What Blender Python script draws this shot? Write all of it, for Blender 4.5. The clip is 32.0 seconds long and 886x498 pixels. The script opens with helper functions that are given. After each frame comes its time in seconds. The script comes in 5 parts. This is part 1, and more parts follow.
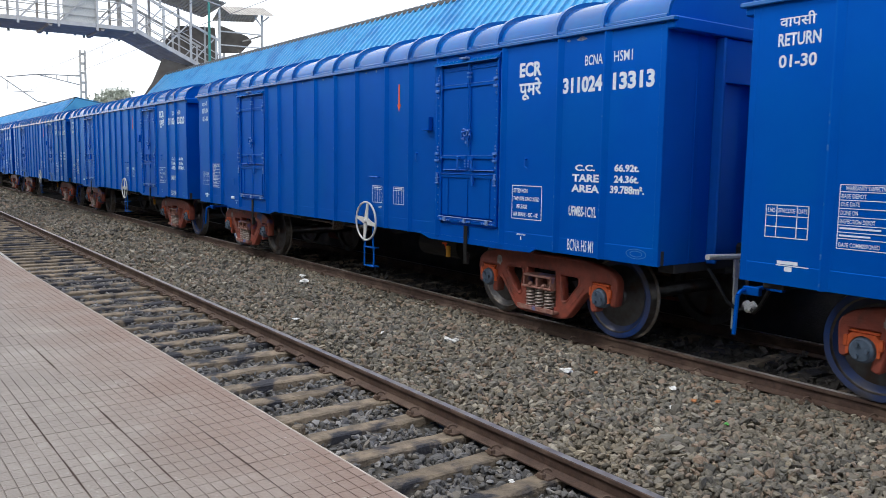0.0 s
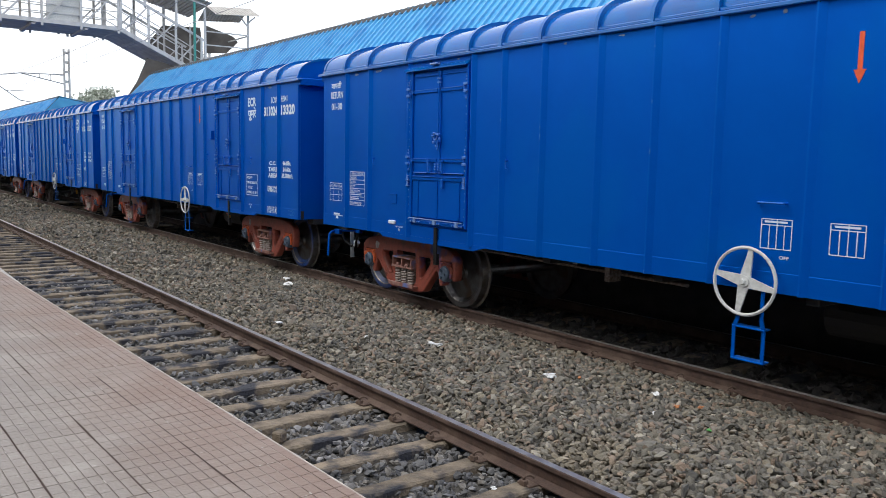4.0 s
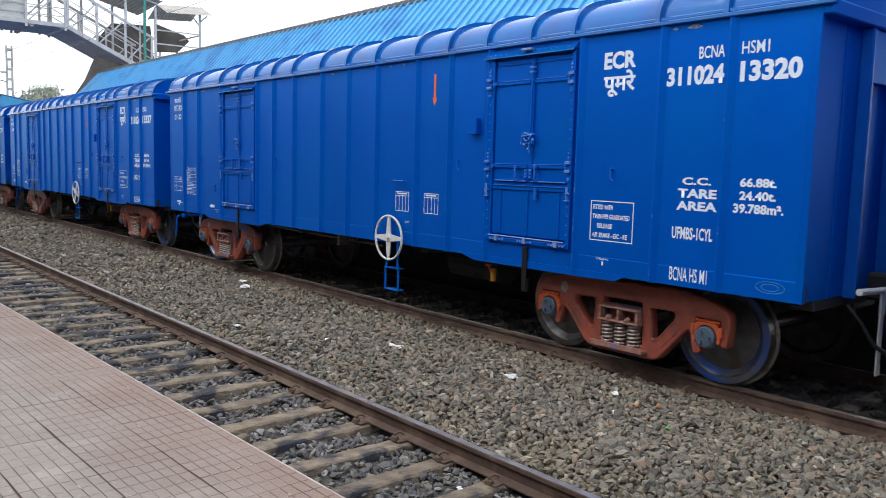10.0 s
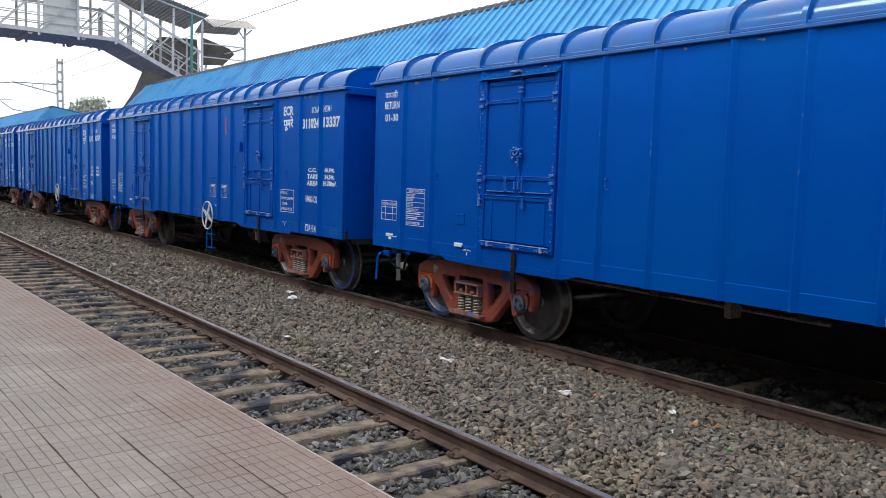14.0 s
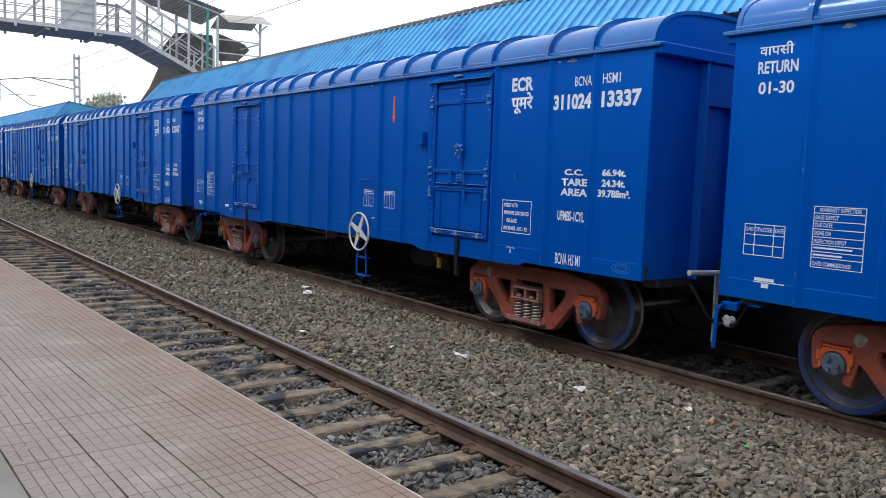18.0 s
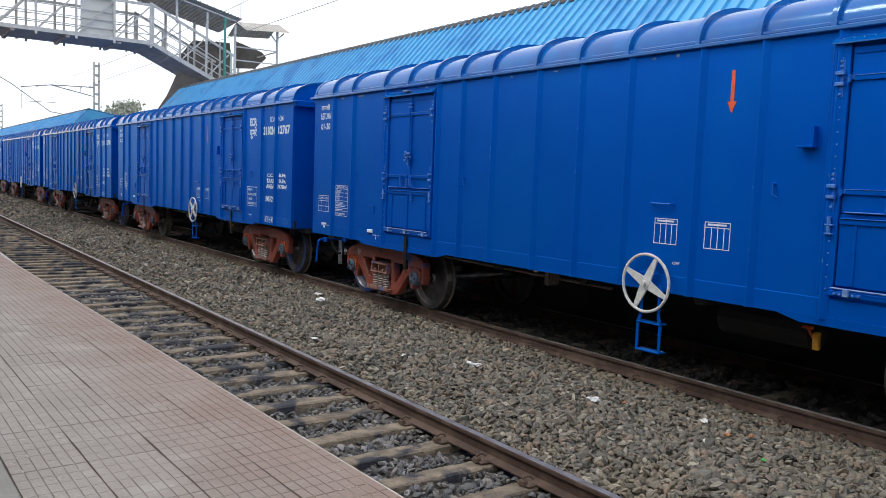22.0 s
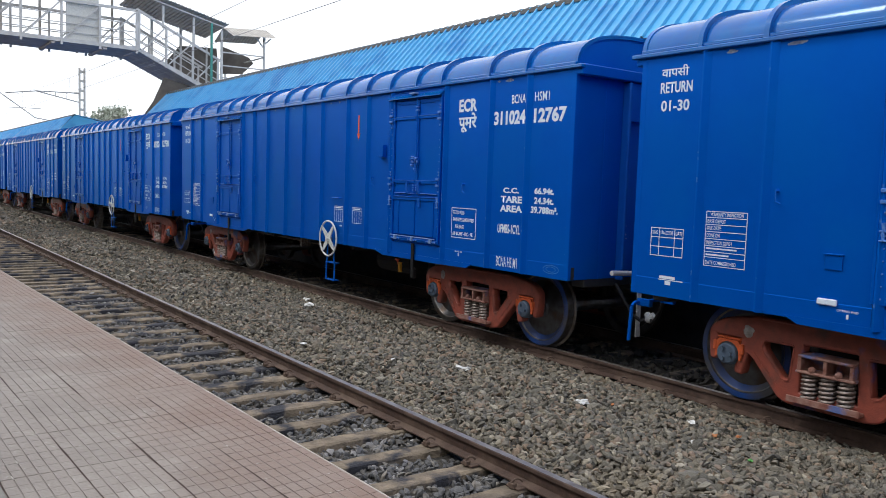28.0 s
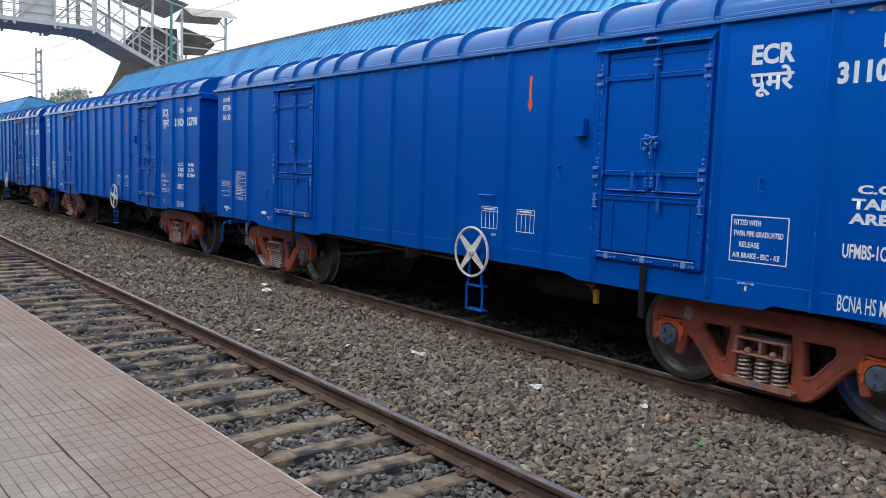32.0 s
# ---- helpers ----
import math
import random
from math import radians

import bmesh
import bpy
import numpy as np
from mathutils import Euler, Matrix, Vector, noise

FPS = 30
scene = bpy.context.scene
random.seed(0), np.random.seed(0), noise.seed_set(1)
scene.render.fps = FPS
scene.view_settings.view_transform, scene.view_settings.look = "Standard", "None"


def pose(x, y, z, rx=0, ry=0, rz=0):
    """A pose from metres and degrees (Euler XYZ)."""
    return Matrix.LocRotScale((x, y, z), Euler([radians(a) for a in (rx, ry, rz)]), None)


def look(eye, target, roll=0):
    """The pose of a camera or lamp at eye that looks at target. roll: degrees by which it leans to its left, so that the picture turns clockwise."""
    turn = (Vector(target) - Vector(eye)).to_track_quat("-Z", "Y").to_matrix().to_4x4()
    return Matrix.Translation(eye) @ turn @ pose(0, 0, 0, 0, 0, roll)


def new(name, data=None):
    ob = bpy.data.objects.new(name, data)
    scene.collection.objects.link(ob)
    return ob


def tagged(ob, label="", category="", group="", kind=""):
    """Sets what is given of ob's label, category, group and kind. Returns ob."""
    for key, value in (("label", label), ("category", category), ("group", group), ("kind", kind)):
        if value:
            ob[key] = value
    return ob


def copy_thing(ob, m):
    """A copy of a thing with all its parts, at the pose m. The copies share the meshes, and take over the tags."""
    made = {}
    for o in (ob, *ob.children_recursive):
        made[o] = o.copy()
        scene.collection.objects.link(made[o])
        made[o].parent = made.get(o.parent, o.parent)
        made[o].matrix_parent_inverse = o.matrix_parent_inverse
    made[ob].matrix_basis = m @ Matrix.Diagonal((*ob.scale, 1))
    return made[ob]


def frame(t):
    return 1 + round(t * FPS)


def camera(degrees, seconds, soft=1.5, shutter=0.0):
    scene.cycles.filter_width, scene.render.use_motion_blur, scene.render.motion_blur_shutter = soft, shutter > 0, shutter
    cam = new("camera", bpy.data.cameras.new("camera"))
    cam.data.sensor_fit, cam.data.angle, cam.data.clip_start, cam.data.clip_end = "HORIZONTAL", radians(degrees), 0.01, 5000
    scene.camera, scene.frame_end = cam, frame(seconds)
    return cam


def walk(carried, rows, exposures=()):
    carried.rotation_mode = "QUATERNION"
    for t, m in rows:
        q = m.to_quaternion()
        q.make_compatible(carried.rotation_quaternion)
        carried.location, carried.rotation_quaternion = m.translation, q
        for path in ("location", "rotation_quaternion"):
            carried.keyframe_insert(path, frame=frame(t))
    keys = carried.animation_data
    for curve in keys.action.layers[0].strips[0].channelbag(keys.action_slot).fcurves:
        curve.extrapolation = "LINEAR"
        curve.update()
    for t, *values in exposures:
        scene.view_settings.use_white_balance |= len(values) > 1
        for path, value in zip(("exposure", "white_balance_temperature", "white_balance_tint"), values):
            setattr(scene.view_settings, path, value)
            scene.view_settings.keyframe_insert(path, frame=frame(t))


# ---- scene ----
# ---- camera ----
LENS = 58.41
# seconds, x, y, z, yaw, pitch, roll
PATH = [
    (0, 0.000, -0.000, 2.022, 35.99, -6.36, 0.81),
    (0.5, 0.026, 0.007, 2.024, 36.08, -6.45, 0.65),
    (1, 0.047, 0.023, 2.026, 36.15, -6.35, 0.67),
    (1.5, 0.059, 0.022, 2.038, 36.33, -6.37, 0.57),
    (2, 0.063, 0.027, 2.026, 36.38, -6.31, 0.59),
    (2.5, 0.055, 0.021, 2.040, 36.66, -6.34, 0.68),
    (3, 0.041, 0.009, 2.051, 36.73, -6.28, 0.99),
    (3.5, 0.047, 0.018, 2.044, 36.83, -6.24, 1.11),
    (5.5, -0.028, 0.010, 2.043, 37.43, -6.15, 1.30),
    (6, -0.063, 0.021, 2.051, 37.40, -6.11, 1.27),
    (6.5, -0.079, 0.056, 2.050, 36.96, -6.21, 1.20),
    (7, -0.061, 0.063, 2.047, 40.48, -5.48, 1.64),
    (7.5, -0.029, 0.050, 2.028, 49.23, -4.63, 2.31),
    (8, -0.017, 0.066, 2.026, 51.31, -4.28, 2.52),
    (8.5, -0.045, 0.053, 2.039, 49.42, -4.70, 2.25),
    (9, -0.037, 0.072, 2.034, 45.09, -5.27, 1.81),
    (9.5, -0.045, 0.067, 2.043, 41.94, -5.59, 1.62),
    (10, -0.060, 0.039, 2.047, 40.39, -5.97, 1.53),
    (10.5, -0.065, 0.056, 2.041, 38.28, -6.29, 1.41),
    (11, -0.104, 0.110, 2.038, 37.84, -6.26, 1.42),
    (11.5, -0.130, 0.111, 2.051, 37.87, -6.32, 1.41),
    (12, -0.141, 0.097, 2.050, 38.08, -6.30, 1.41),
    (12.5, -0.166, 0.147, 2.057, 38.14, -5.18, 1.52),
    (13, -0.168, 0.180, 2.050, 38.31, -5.01, 1.60),
    (13.5, -0.166, 0.191, 2.049, 38.39, -5.07, 1.78),
    (14, -0.188, 0.185, 2.060, 37.79, -5.20, 1.84),
    (14.5, -0.188, 0.200, 2.046, 37.67, -5.19, 2.02),
    (16.5, -0.213, 0.192, 2.044, 38.04, -5.30, 2.55),
    (17, -0.213, 0.203, 2.037, 37.13, -5.34, 2.49),
    (17.5, -0.209, 0.198, 2.042, 37.25, -5.42, 2.17),
    (18, -0.205, 0.198, 2.051, 36.83, -5.51, 1.99),
    (18.5, -0.201, 0.195, 2.050, 36.86, -5.49, 1.95),
    (19, -0.197, 0.196, 2.051, 36.85, -5.45, 1.95),
    (19.5, -0.189, 0.208, 2.047, 35.82, -5.34, 1.99),
    (20, -0.180, 0.217, 2.057, 35.67, -5.26, 2.04),
    (20.5, -0.192, 0.209, 2.051, 35.43, -5.11, 2.24),
    (21, -0.181, 0.212, 2.061, 35.44, -5.10, 2.17),
    (21.5, -0.152, 0.227, 2.050, 35.52, -5.06, 2.10),
    (22, -0.135, 0.234, 2.045, 35.67, -5.00, 2.19),
    (22.5, -0.138, 0.225, 2.053, 35.73, -4.98, 2.18),
    (23, -0.154, 0.206, 2.071, 35.84, -4.97, 2.13),
    (23.5, -0.165, 0.230, 2.045, 36.07, -4.71, 2.57),
    (24, -0.167, 0.225, 2.047, 36.17, -4.61, 2.49),
    (24.5, -0.162, 0.223, 2.040, 36.34, -4.32, 2.04),
    (25, -0.171, 0.204, 2.045, 36.52, -4.25, 2.02),
    (25.5, -0.176, 0.192, 2.054, 36.78, -4.30, 1.98),
    (27.5, -0.159, 0.198, 2.048, 37.19, -4.60, 1.93),
    (28, -0.151, 0.213, 2.042, 36.51, -4.63, 1.93),
    (28.5, -0.136, 0.222, 2.047, 37.03, -4.78, 1.80),
    (29, -0.063, 0.183, 2.056, 37.63, -4.94, 1.86),
    (29.5, 0.005, 0.163, 2.051, 36.06, -5.50, 1.95),
    (30, 0.005, 0.196, 2.049, 36.18, -5.55, 1.87),
    (30.5, 0.014, 0.202, 2.050, 36.41, -5.60, 1.83),
    (31, 0.019, 0.189, 2.054, 36.61, -5.71, 1.77),
    (31.5, 0.044, 0.214, 2.037, 37.58, -5.68, 1.91),
    (32, 0.045, 0.205, 2.043, 38.78, -5.71, 1.95),
]
# seconds and the train's place along its track
TRAIN = [
    (0, 3.868), (0.5, 2.988), (1, 2.118), (1.5, 1.250), (2, 0.392), (2.5, -0.463),
    (3, -1.311), (3.5, -2.151), (5.5, -5.458), (6, -6.277), (6.5, -7.098), (7, -7.915),
    (7.5, -8.724), (8, -9.521), (8.5, -10.318), (9, -11.113), (9.5, -11.898), (10, -12.678),
    (10.5, -13.458), (11, -14.236), (11.5, -15.011), (12, -15.784), (12.5, -16.548), (13, -17.310),
    (13.5, -18.061), (14, -18.792), (14.5, -19.530), (16.5, -22.468), (17, -23.190), (17.5, -23.913),
    (18, -24.631), (18.5, -25.344), (19, -26.053), (19.5, -26.756), (20, -27.454), (20.5, -28.145),
    (21, -28.831), (21.5, -29.520), (22, -30.205), (22.5, -30.890), (23, -31.568), (23.5, -32.235),
    (24, -32.886), (24.5, -33.538), (25, -34.189), (25.5, -34.838), (27.5, -37.365), (28, -37.986),
    (28.5, -38.605), (29, -39.211), (29.5, -39.808), (30, -40.411), (30.5, -41.014), (31, -41.614),
    (31.5, -42.211), (32, -42.807),
]

cam = camera(LENS, 32.0, soft=0.55, shutter=0.15)
walk(cam, [(t, pose(x, y, z, 90 + pitch, 0, -yaw) @ pose(0, 0, 0, 0, 0, roll)) for t, x, y, z, yaw, pitch, roll in PATH],
     exposures=[(0, 0.06), (3, 0.06), (6.5, 0.02), (7.5, 0.08), (8.4, 0.08), (9.4, 0.2), (10.2, 0.17), (11.2, 0.12), (12.3, -0.03), (18, -0.05), (32, -0.05)])

# ---- light ----
world = bpy.data.worlds.new("world")
scene.world = world
world.use_nodes = True
wn = world.node_tree
wn.nodes.clear()
sky = wn.nodes.new("ShaderNodeTexSky")
sky.sky_type, sky.sun_disc = "NISHITA", False
sky.sun_elevation, sky.sun_rotation = radians(51), radians(303)
sky.air_density, sky.dust_density = 1.0, 3.0
cloud = wn.nodes.new("ShaderNodeMix")
cloud.data_type = "RGBA"
cloud.inputs["Factor"].default_value = 0.88
cloud.inputs["B"].default_value = (11.2, 11.6, 12.2, 1)
wn.links.new(sky.outputs[0], cloud.inputs["A"])
bg = wn.nodes.new("ShaderNodeBackground")
bg.inputs["Strength"].default_value = 0.132
out = wn.nodes.new("ShaderNodeOutputWorld")
wn.links.new(cloud.outputs["Result"], bg.inputs["Color"])
wn.links.new(bg.outputs[0], out.inputs["Surface"])
sun_data = bpy.data.lights.new("sun", "SUN")
sun_data.energy, sun_data.angle, sun_data.color = 1.25, radians(18), (1.0, 0.96, 0.9)
sun = new("sun", sun_data)
sun.matrix_world = look((-17, 21, 34), (6, 6, 0))

# ---- materials ----


def material(name, color, rough=0.6, metal=0.0, color2=None, scale=8.0, bump=0.0, bump_scale=40.0, vary=0.0, stain=None,
             stain_scale=1.5, stain_at=(0.5, 0.62), coat=0.0, island=0.0, spec=0.5, tint=None, still=False, speck=None, hues=None):
    """Principled surface: base colour with grain, larger stains, a per-piece variation and fine relief."""
    m = bpy.data.materials.new(name)
    m.use_nodes = True
    nt = m.node_tree
    n, l = nt.nodes, nt.links
    b = n["Principled BSDF"]
    b.inputs["Roughness"].default_value, b.inputs["Metallic"].default_value = rough, metal
    b.inputs["Coat Weight"].default_value = coat
    b.inputs["Coat Roughness"].default_value = 0.12
    b.inputs["Specular IOR Level"].default_value = spec
    if tint:
        b.inputs["Specular Tint"].default_value = (*tint, 1)
    tc = n.new("ShaderNodeNewGeometry" if still else "ShaderNodeTexCoord")

    def tex(sc, detail=4.0):
        t = n.new("ShaderNodeTexNoise")
        t.inputs["Scale"].default_value, t.inputs["Detail"].default_value = sc, detail
        l.new(tc.outputs["Position" if still else "Object"], t.inputs["Vector"])
        return t.outputs["Fac"]

    def ramp(fac, lo, hi):
        r = n.new("ShaderNodeMapRange")
        r.inputs["From Min"].default_value, r.inputs["From Max"].default_value = lo, hi
        l.new(fac, r.inputs["Value"])
        return r.outputs["Result"]

    def blend(fac, a, c):
        x = n.new("ShaderNodeMix")
        x.data_type = "RGBA"
        for v, s in ((fac, "Factor"), (a, "A"), (c, "B")):
            if hasattr(v, "default_value"):
                l.new(v, x.inputs[s])
            else:
                x.inputs[s].default_value = v if s == "Factor" else (*v, 1)
        return x.outputs["Result"]
    col = blend(ramp(tex(scale), 0.35, 0.65), color, color2 or tuple(c * 0.8 for c in color))
    if hues:                            # each loose piece takes its own hue
        g = n.new("ShaderNodeNewGeometry")
        cr = n.new("ShaderNodeValToRGB")
        while len(cr.color_ramp.elements) < len(hues):
            cr.color_ramp.elements.new(0.5)
        for k, c in enumerate(hues):
            cr.color_ramp.elements[k].position, cr.color_ramp.elements[k].color = k / (len(hues) - 1), (*c, 1)
        l.new(g.outputs["Random Per Island"], cr.inputs["Fac"])
        col = blend(0.72, col, cr.outputs["Color"])
    if stain:
        col = blend(ramp(tex(stain_scale, 6.0), *stain_at), col, stain)
    if speck:
        col = blend(ramp(tex(speck[1], 3.0), speck[2], speck[3]), col, speck[0])
    if vary or island:
        if island:
            g = n.new("ShaderNodeNewGeometry")
            rnd, amount = g.outputs["Random Per Island"], island
        else:
            g = n.new("ShaderNodeObjectInfo")
            rnd, amount = g.outputs["Random"], vary
        mr = n.new("ShaderNodeMapRange")
        mr.inputs["To Min"].default_value, mr.inputs["To Max"].default_value = 1 - amount, 1 + amount
        l.new(rnd, mr.inputs["Value"])
        hs = n.new("ShaderNodeHueSaturation")
        l.new(mr.outputs["Result"], hs.inputs["Value"])
        l.new(col, hs.inputs["Color"])
        col = hs.outputs["Color"]
    l.new(col, b.inputs["Base Color"])
    if bump:
        bp = n.new("ShaderNodeBump")
        bp.inputs["Strength"].default_value, bp.inputs["Distance"].default_value = bump, 0.02
        l.new(tex(bump_scale, 6.0), bp.inputs["Height"])
        l.new(bp.outputs["Normal"], b.inputs["Normal"])
    return m


BLUE = material("blue_paint", (0.0, 0.091, 0.50), 0.36, 0.30, color2=(0.0, 0.086, 0.48), scale=3, bump=0.07, bump_scale=2.5,
                stain=(0.0, 0.097, 0.49), stain_scale=0.9, vary=0.04, spec=0.16, tint=(0.20, 0.95, 1.0))
BLUE_WORN = material("worn_blue_edge", (0.0, 0.093, 0.50), 0.36, 0.2, color2=(0.0, 0.10, 0.49), scale=5, spec=0.2, tint=(0.2, 0.8, 1.0),
                     stain=(0.07, 0.20, 0.53), stain_scale=9.0, stain_at=(0.60, 0.70))
BLUE_ROOF = material("blue_roof_paint", (0.0, 0.090, 0.40), 0.13, color2=(0.0, 0.107, 0.40), scale=5, bump=0.05, bump_scale=3.5,
                     vary=0.05, spec=0.75, tint=(0.6, 0.86, 1.0), stain=(0.01, 0.085, 0.34), stain_scale=2.0)
BLUE_FIT = material("glossy_blue_fittings", (0.005, 0.105, 0.50), 0.24, color2=(0.005, 0.095, 0.46), scale=9, bump=0.08, bump_scale=30,
                    spec=0.7, tint=(0.45, 0.75, 1.0))
RED = material("red_oxide", (0.29, 0.066, 0.042), 0.5, color2=(0.21, 0.05, 0.034), scale=11, bump=0.25, bump_scale=60,
               stain=(0.12, 0.05, 0.04), stain_scale=4, stain_at=(0.54, 0.7),
               speck=((0.03, 0.07, 0.26), 1.9, 0.60, 0.68))
OVERSPRAY = material("blue_oversprayed_steel", (0.008, 0.06, 0.27), 0.42, color2=(0.085, 0.085, 0.095), scale=1.7, bump=0.1)
ORANGE = material("orange_adapter", (0.60, 0.11, 0.03), 0.55, scale=20, bump=0.1)
STEEL = material("worn_wheel_steel", (0.17, 0.175, 0.19), 0.40, 0.75, color2=(0.11, 0.105, 0.105), scale=9, bump=0.1, bump_scale=40,
                 stain=(0.12, 0.085, 0.065), stain_scale=4, stain_at=(0.55, 0.7))
TREAD = material("bright_tread_steel", (0.30, 0.29, 0.28), 0.34, 0.9, color2=(0.2, 0.17, 0.15), scale=12)
CAP = material("blue_grey_cap", (0.09, 0.13, 0.19), 0.5, 0.2, scale=25, bump=0.1)
SPRING = material("grey_spring_steel", (0.30, 0.27, 0.25), 0.5, 0.4, color2=(0.15, 0.10, 0.08), scale=30)
DARK = material("black_underframe", (0.022, 0.022, 0.024), 0.7, scale=10, bump=0.2)
WHITE = material("white_paint", (0.66, 0.75, 0.86), 0.5, color2=(0.58, 0.68, 0.82), scale=40)
GREYWHITE = material("grey_enamel", (0.62, 0.63, 0.62), 0.45, color2=(0.5, 0.51, 0.5), scale=20)
MARK = material("orange_red_paint", (0.75, 0.10, 0.03), 0.5, scale=20)
YELLOW = material("yellow_paint", (0.75, 0.36, 0.03), 0.5, scale=20)
RAIL = material("rusty_rail", (0.085, 0.050, 0.037), 0.75, 0.1, color2=(0.06, 0.037, 0.029), scale=25, bump=0.3, bump_scale=80,
                stain=(0.12, 0.08, 0.06), stain_scale=3)
RAILTOP = material("polished_rail_head", (0.42, 0.40, 0.375), 0.45, 0.8, color2=(0.28, 0.245, 0.22), scale=6)
SLEEPER = material("weathered_concrete", (0.27, 0.215, 0.155), 0.9, color2=(0.14, 0.112, 0.085), scale=7, bump=1.0, bump_scale=38,
                   stain=(0.035, 0.036, 0.045), stain_scale=2.9, stain_at=(0.48, 0.57), vary=0.2, still=True)
STONE = material("grey_ballast", (0.25, 0.228, 0.18), 0.85, color2=(0.158, 0.145, 0.117), scale=30, bump=0.6, bump_scale=90, island=0.36,
                 hues=((0.055, 0.055, 0.055), (0.22, 0.20, 0.16), (0.10, 0.098, 0.092), (0.28, 0.235, 0.165), (0.125, 0.12, 0.11), (0.24, 0.16, 0.11),
                       (0.075, 0.074, 0.07), (0.31, 0.28, 0.225)),
                 stain=(0.25, 0.21, 0.15), stain_scale=0.8, stain_at=(0.56, 0.85), still=True)
STONE_DARK = material("oily_ballast", (0.19, 0.185, 0.182), 0.75, color2=(0.11, 0.108, 0.11), scale=30, bump=0.5, bump_scale=90, island=0.45,
                      hues=((0.05, 0.052, 0.06), (0.17, 0.167, 0.165), (0.085, 0.086, 0.095), (0.22, 0.195, 0.16), (0.07, 0.071, 0.08), (0.26, 0.25, 0.245)),
                      still=True)
# Near-black colour stands in for the shade under the train.
STONE_SHADED = material("shade_black_ballast", (0.075, 0.068, 0.062), 0.8, color2=(0.04, 0.037, 0.035), scale=30, bump=0.5, bump_scale=90, island=0.4)
# Concrete darkened in colour to imitate the gloom seen beneath the wagons.
WALL_SHADED = material("shade_dark_platform_wall", (0.075, 0.07, 0.068), 0.9, color2=(0.045, 0.043, 0.042), scale=4, bump=0.3)
# Bed colour kept dark so gaps between stones look shadowed.
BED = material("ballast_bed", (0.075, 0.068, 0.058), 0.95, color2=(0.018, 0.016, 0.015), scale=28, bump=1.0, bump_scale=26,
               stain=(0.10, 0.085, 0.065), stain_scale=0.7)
EARTH = material("dry_earth", (0.16, 0.14, 0.11), 0.95, color2=(0.10, 0.10, 0.06), scale=0.3, bump=0.4, bump_scale=6)
TILE = material("platform_tile", (0.318, 0.276, 0.247), 0.62, color2=(0.262, 0.224, 0.199), scale=1.3, bump=0.25, bump_scale=70, vary=0.06,
                stain=(0.355, 0.315, 0.285), stain_scale=6.5, stain_at=(0.53, 0.75), still=True,
                speck=((0.44, 0.39, 0.355), 42, 0.66, 0.72))


def rust_dust(m, edge, slope, color):
    """Brown brake dust that thins out away from the platform's edge, in an uneven band."""
    n, l = m.node_tree.nodes, m.node_tree.links
    b = n["Principled BSDF"]
    base = b.inputs["Base Color"].links[0].from_socket
    geo, dot, ns, add, rng_, mix = (n.new("ShaderNode" + k) for k in ("NewGeometry", "VectorMath", "TexNoise", "Math", "MapRange", "Mix"))
    dot.operation, add.operation, mix.data_type = "DOT_PRODUCT", "MULTIPLY_ADD", "RGBA"
    dot.inputs[1].default_value = (1, -slope, 0)
    ns.inputs["Scale"].default_value, ns.inputs["Detail"].default_value = 2.6, 6.0
    add.inputs[1].default_value = 0.9
    rng_.inputs["From Min"].default_value, rng_.inputs["From Max"].default_value = edge + 0.45 - 0.72, edge + 0.45 - 0.05
    rng_.inputs["To Max"].default_value = 0.95
    mix.inputs["B"].default_value = (*color, 1)
    l.new(geo.outputs["Position"], dot.inputs[0])
    l.new(geo.outputs["Position"], ns.inputs["Vector"])
    l.new(ns.outputs["Fac"], add.inputs[0])
    l.new(dot.outputs["Value"], add.inputs[2])
    l.new(add.outputs[0], rng_.inputs["Value"])
    l.new(rng_.outputs["Result"], mix.inputs["Factor"])
    l.new(base, mix.inputs["A"])
    l.new(mix.outputs["Result"], b.inputs["Base Color"])


rust_dust(TILE, 1.56, -0.031, (0.225, 0.152, 0.122))
CONCRETE = material("smooth_concrete", (0.315, 0.30, 0.275), 0.85, color2=(0.26, 0.247, 0.228), scale=2.5, bump=0.2, bump_scale=60,
                    stain=(0.25, 0.235, 0.215), stain_scale=5, stain_at=(0.55, 0.7), still=True)
GROUT = material("grey_grout", (0.33, 0.285, 0.255), 0.9, color2=(0.13, 0.105, 0.092), scale=5.5, bump=0.3, still=True)
# Pale colour of the thin nosing imitates the platform edge's highlight.
NOSING = material("highlight_edge", (0.52, 0.48, 0.45), 0.7, color2=(0.36, 0.30, 0.265), scale=7, bump=0.3, still=True)
KERB = material("platform_edge_stone", (0.30, 0.26, 0.235), 0.85, scale=9, bump=0.3)
SHED = material("sky_blue_sheet", (0.055, 0.32, 0.62), 0.35, color2=(0.06, 0.35, 0.65), scale=2, stain=(0.03, 0.24, 0.54), stain_scale=1.2)
SHED_EDGE = material("dark_sheet_edge", (0.06, 0.065, 0.07), 0.7, scale=10)
BRIDGE = material("silver_grey_steel", (0.55, 0.55, 0.56), 0.5, 0.0, color2=(0.45, 0.45, 0.46), scale=4, bump=0.1)
# Underside colour raised to imitate haze in front of the footbridge.
SOFFIT = material("hazed_soffit", (0.52, 0.48, 0.46), 0.8, scale=3, bump=0.2)
# Old sheeting, its grey lightened in place of distance haze.
SHEET = material("hazed_old_grey_sheet", (0.50, 0.48, 0.455), 0.75, color2=(0.38, 0.36, 0.34), scale=3, bump=0.1)
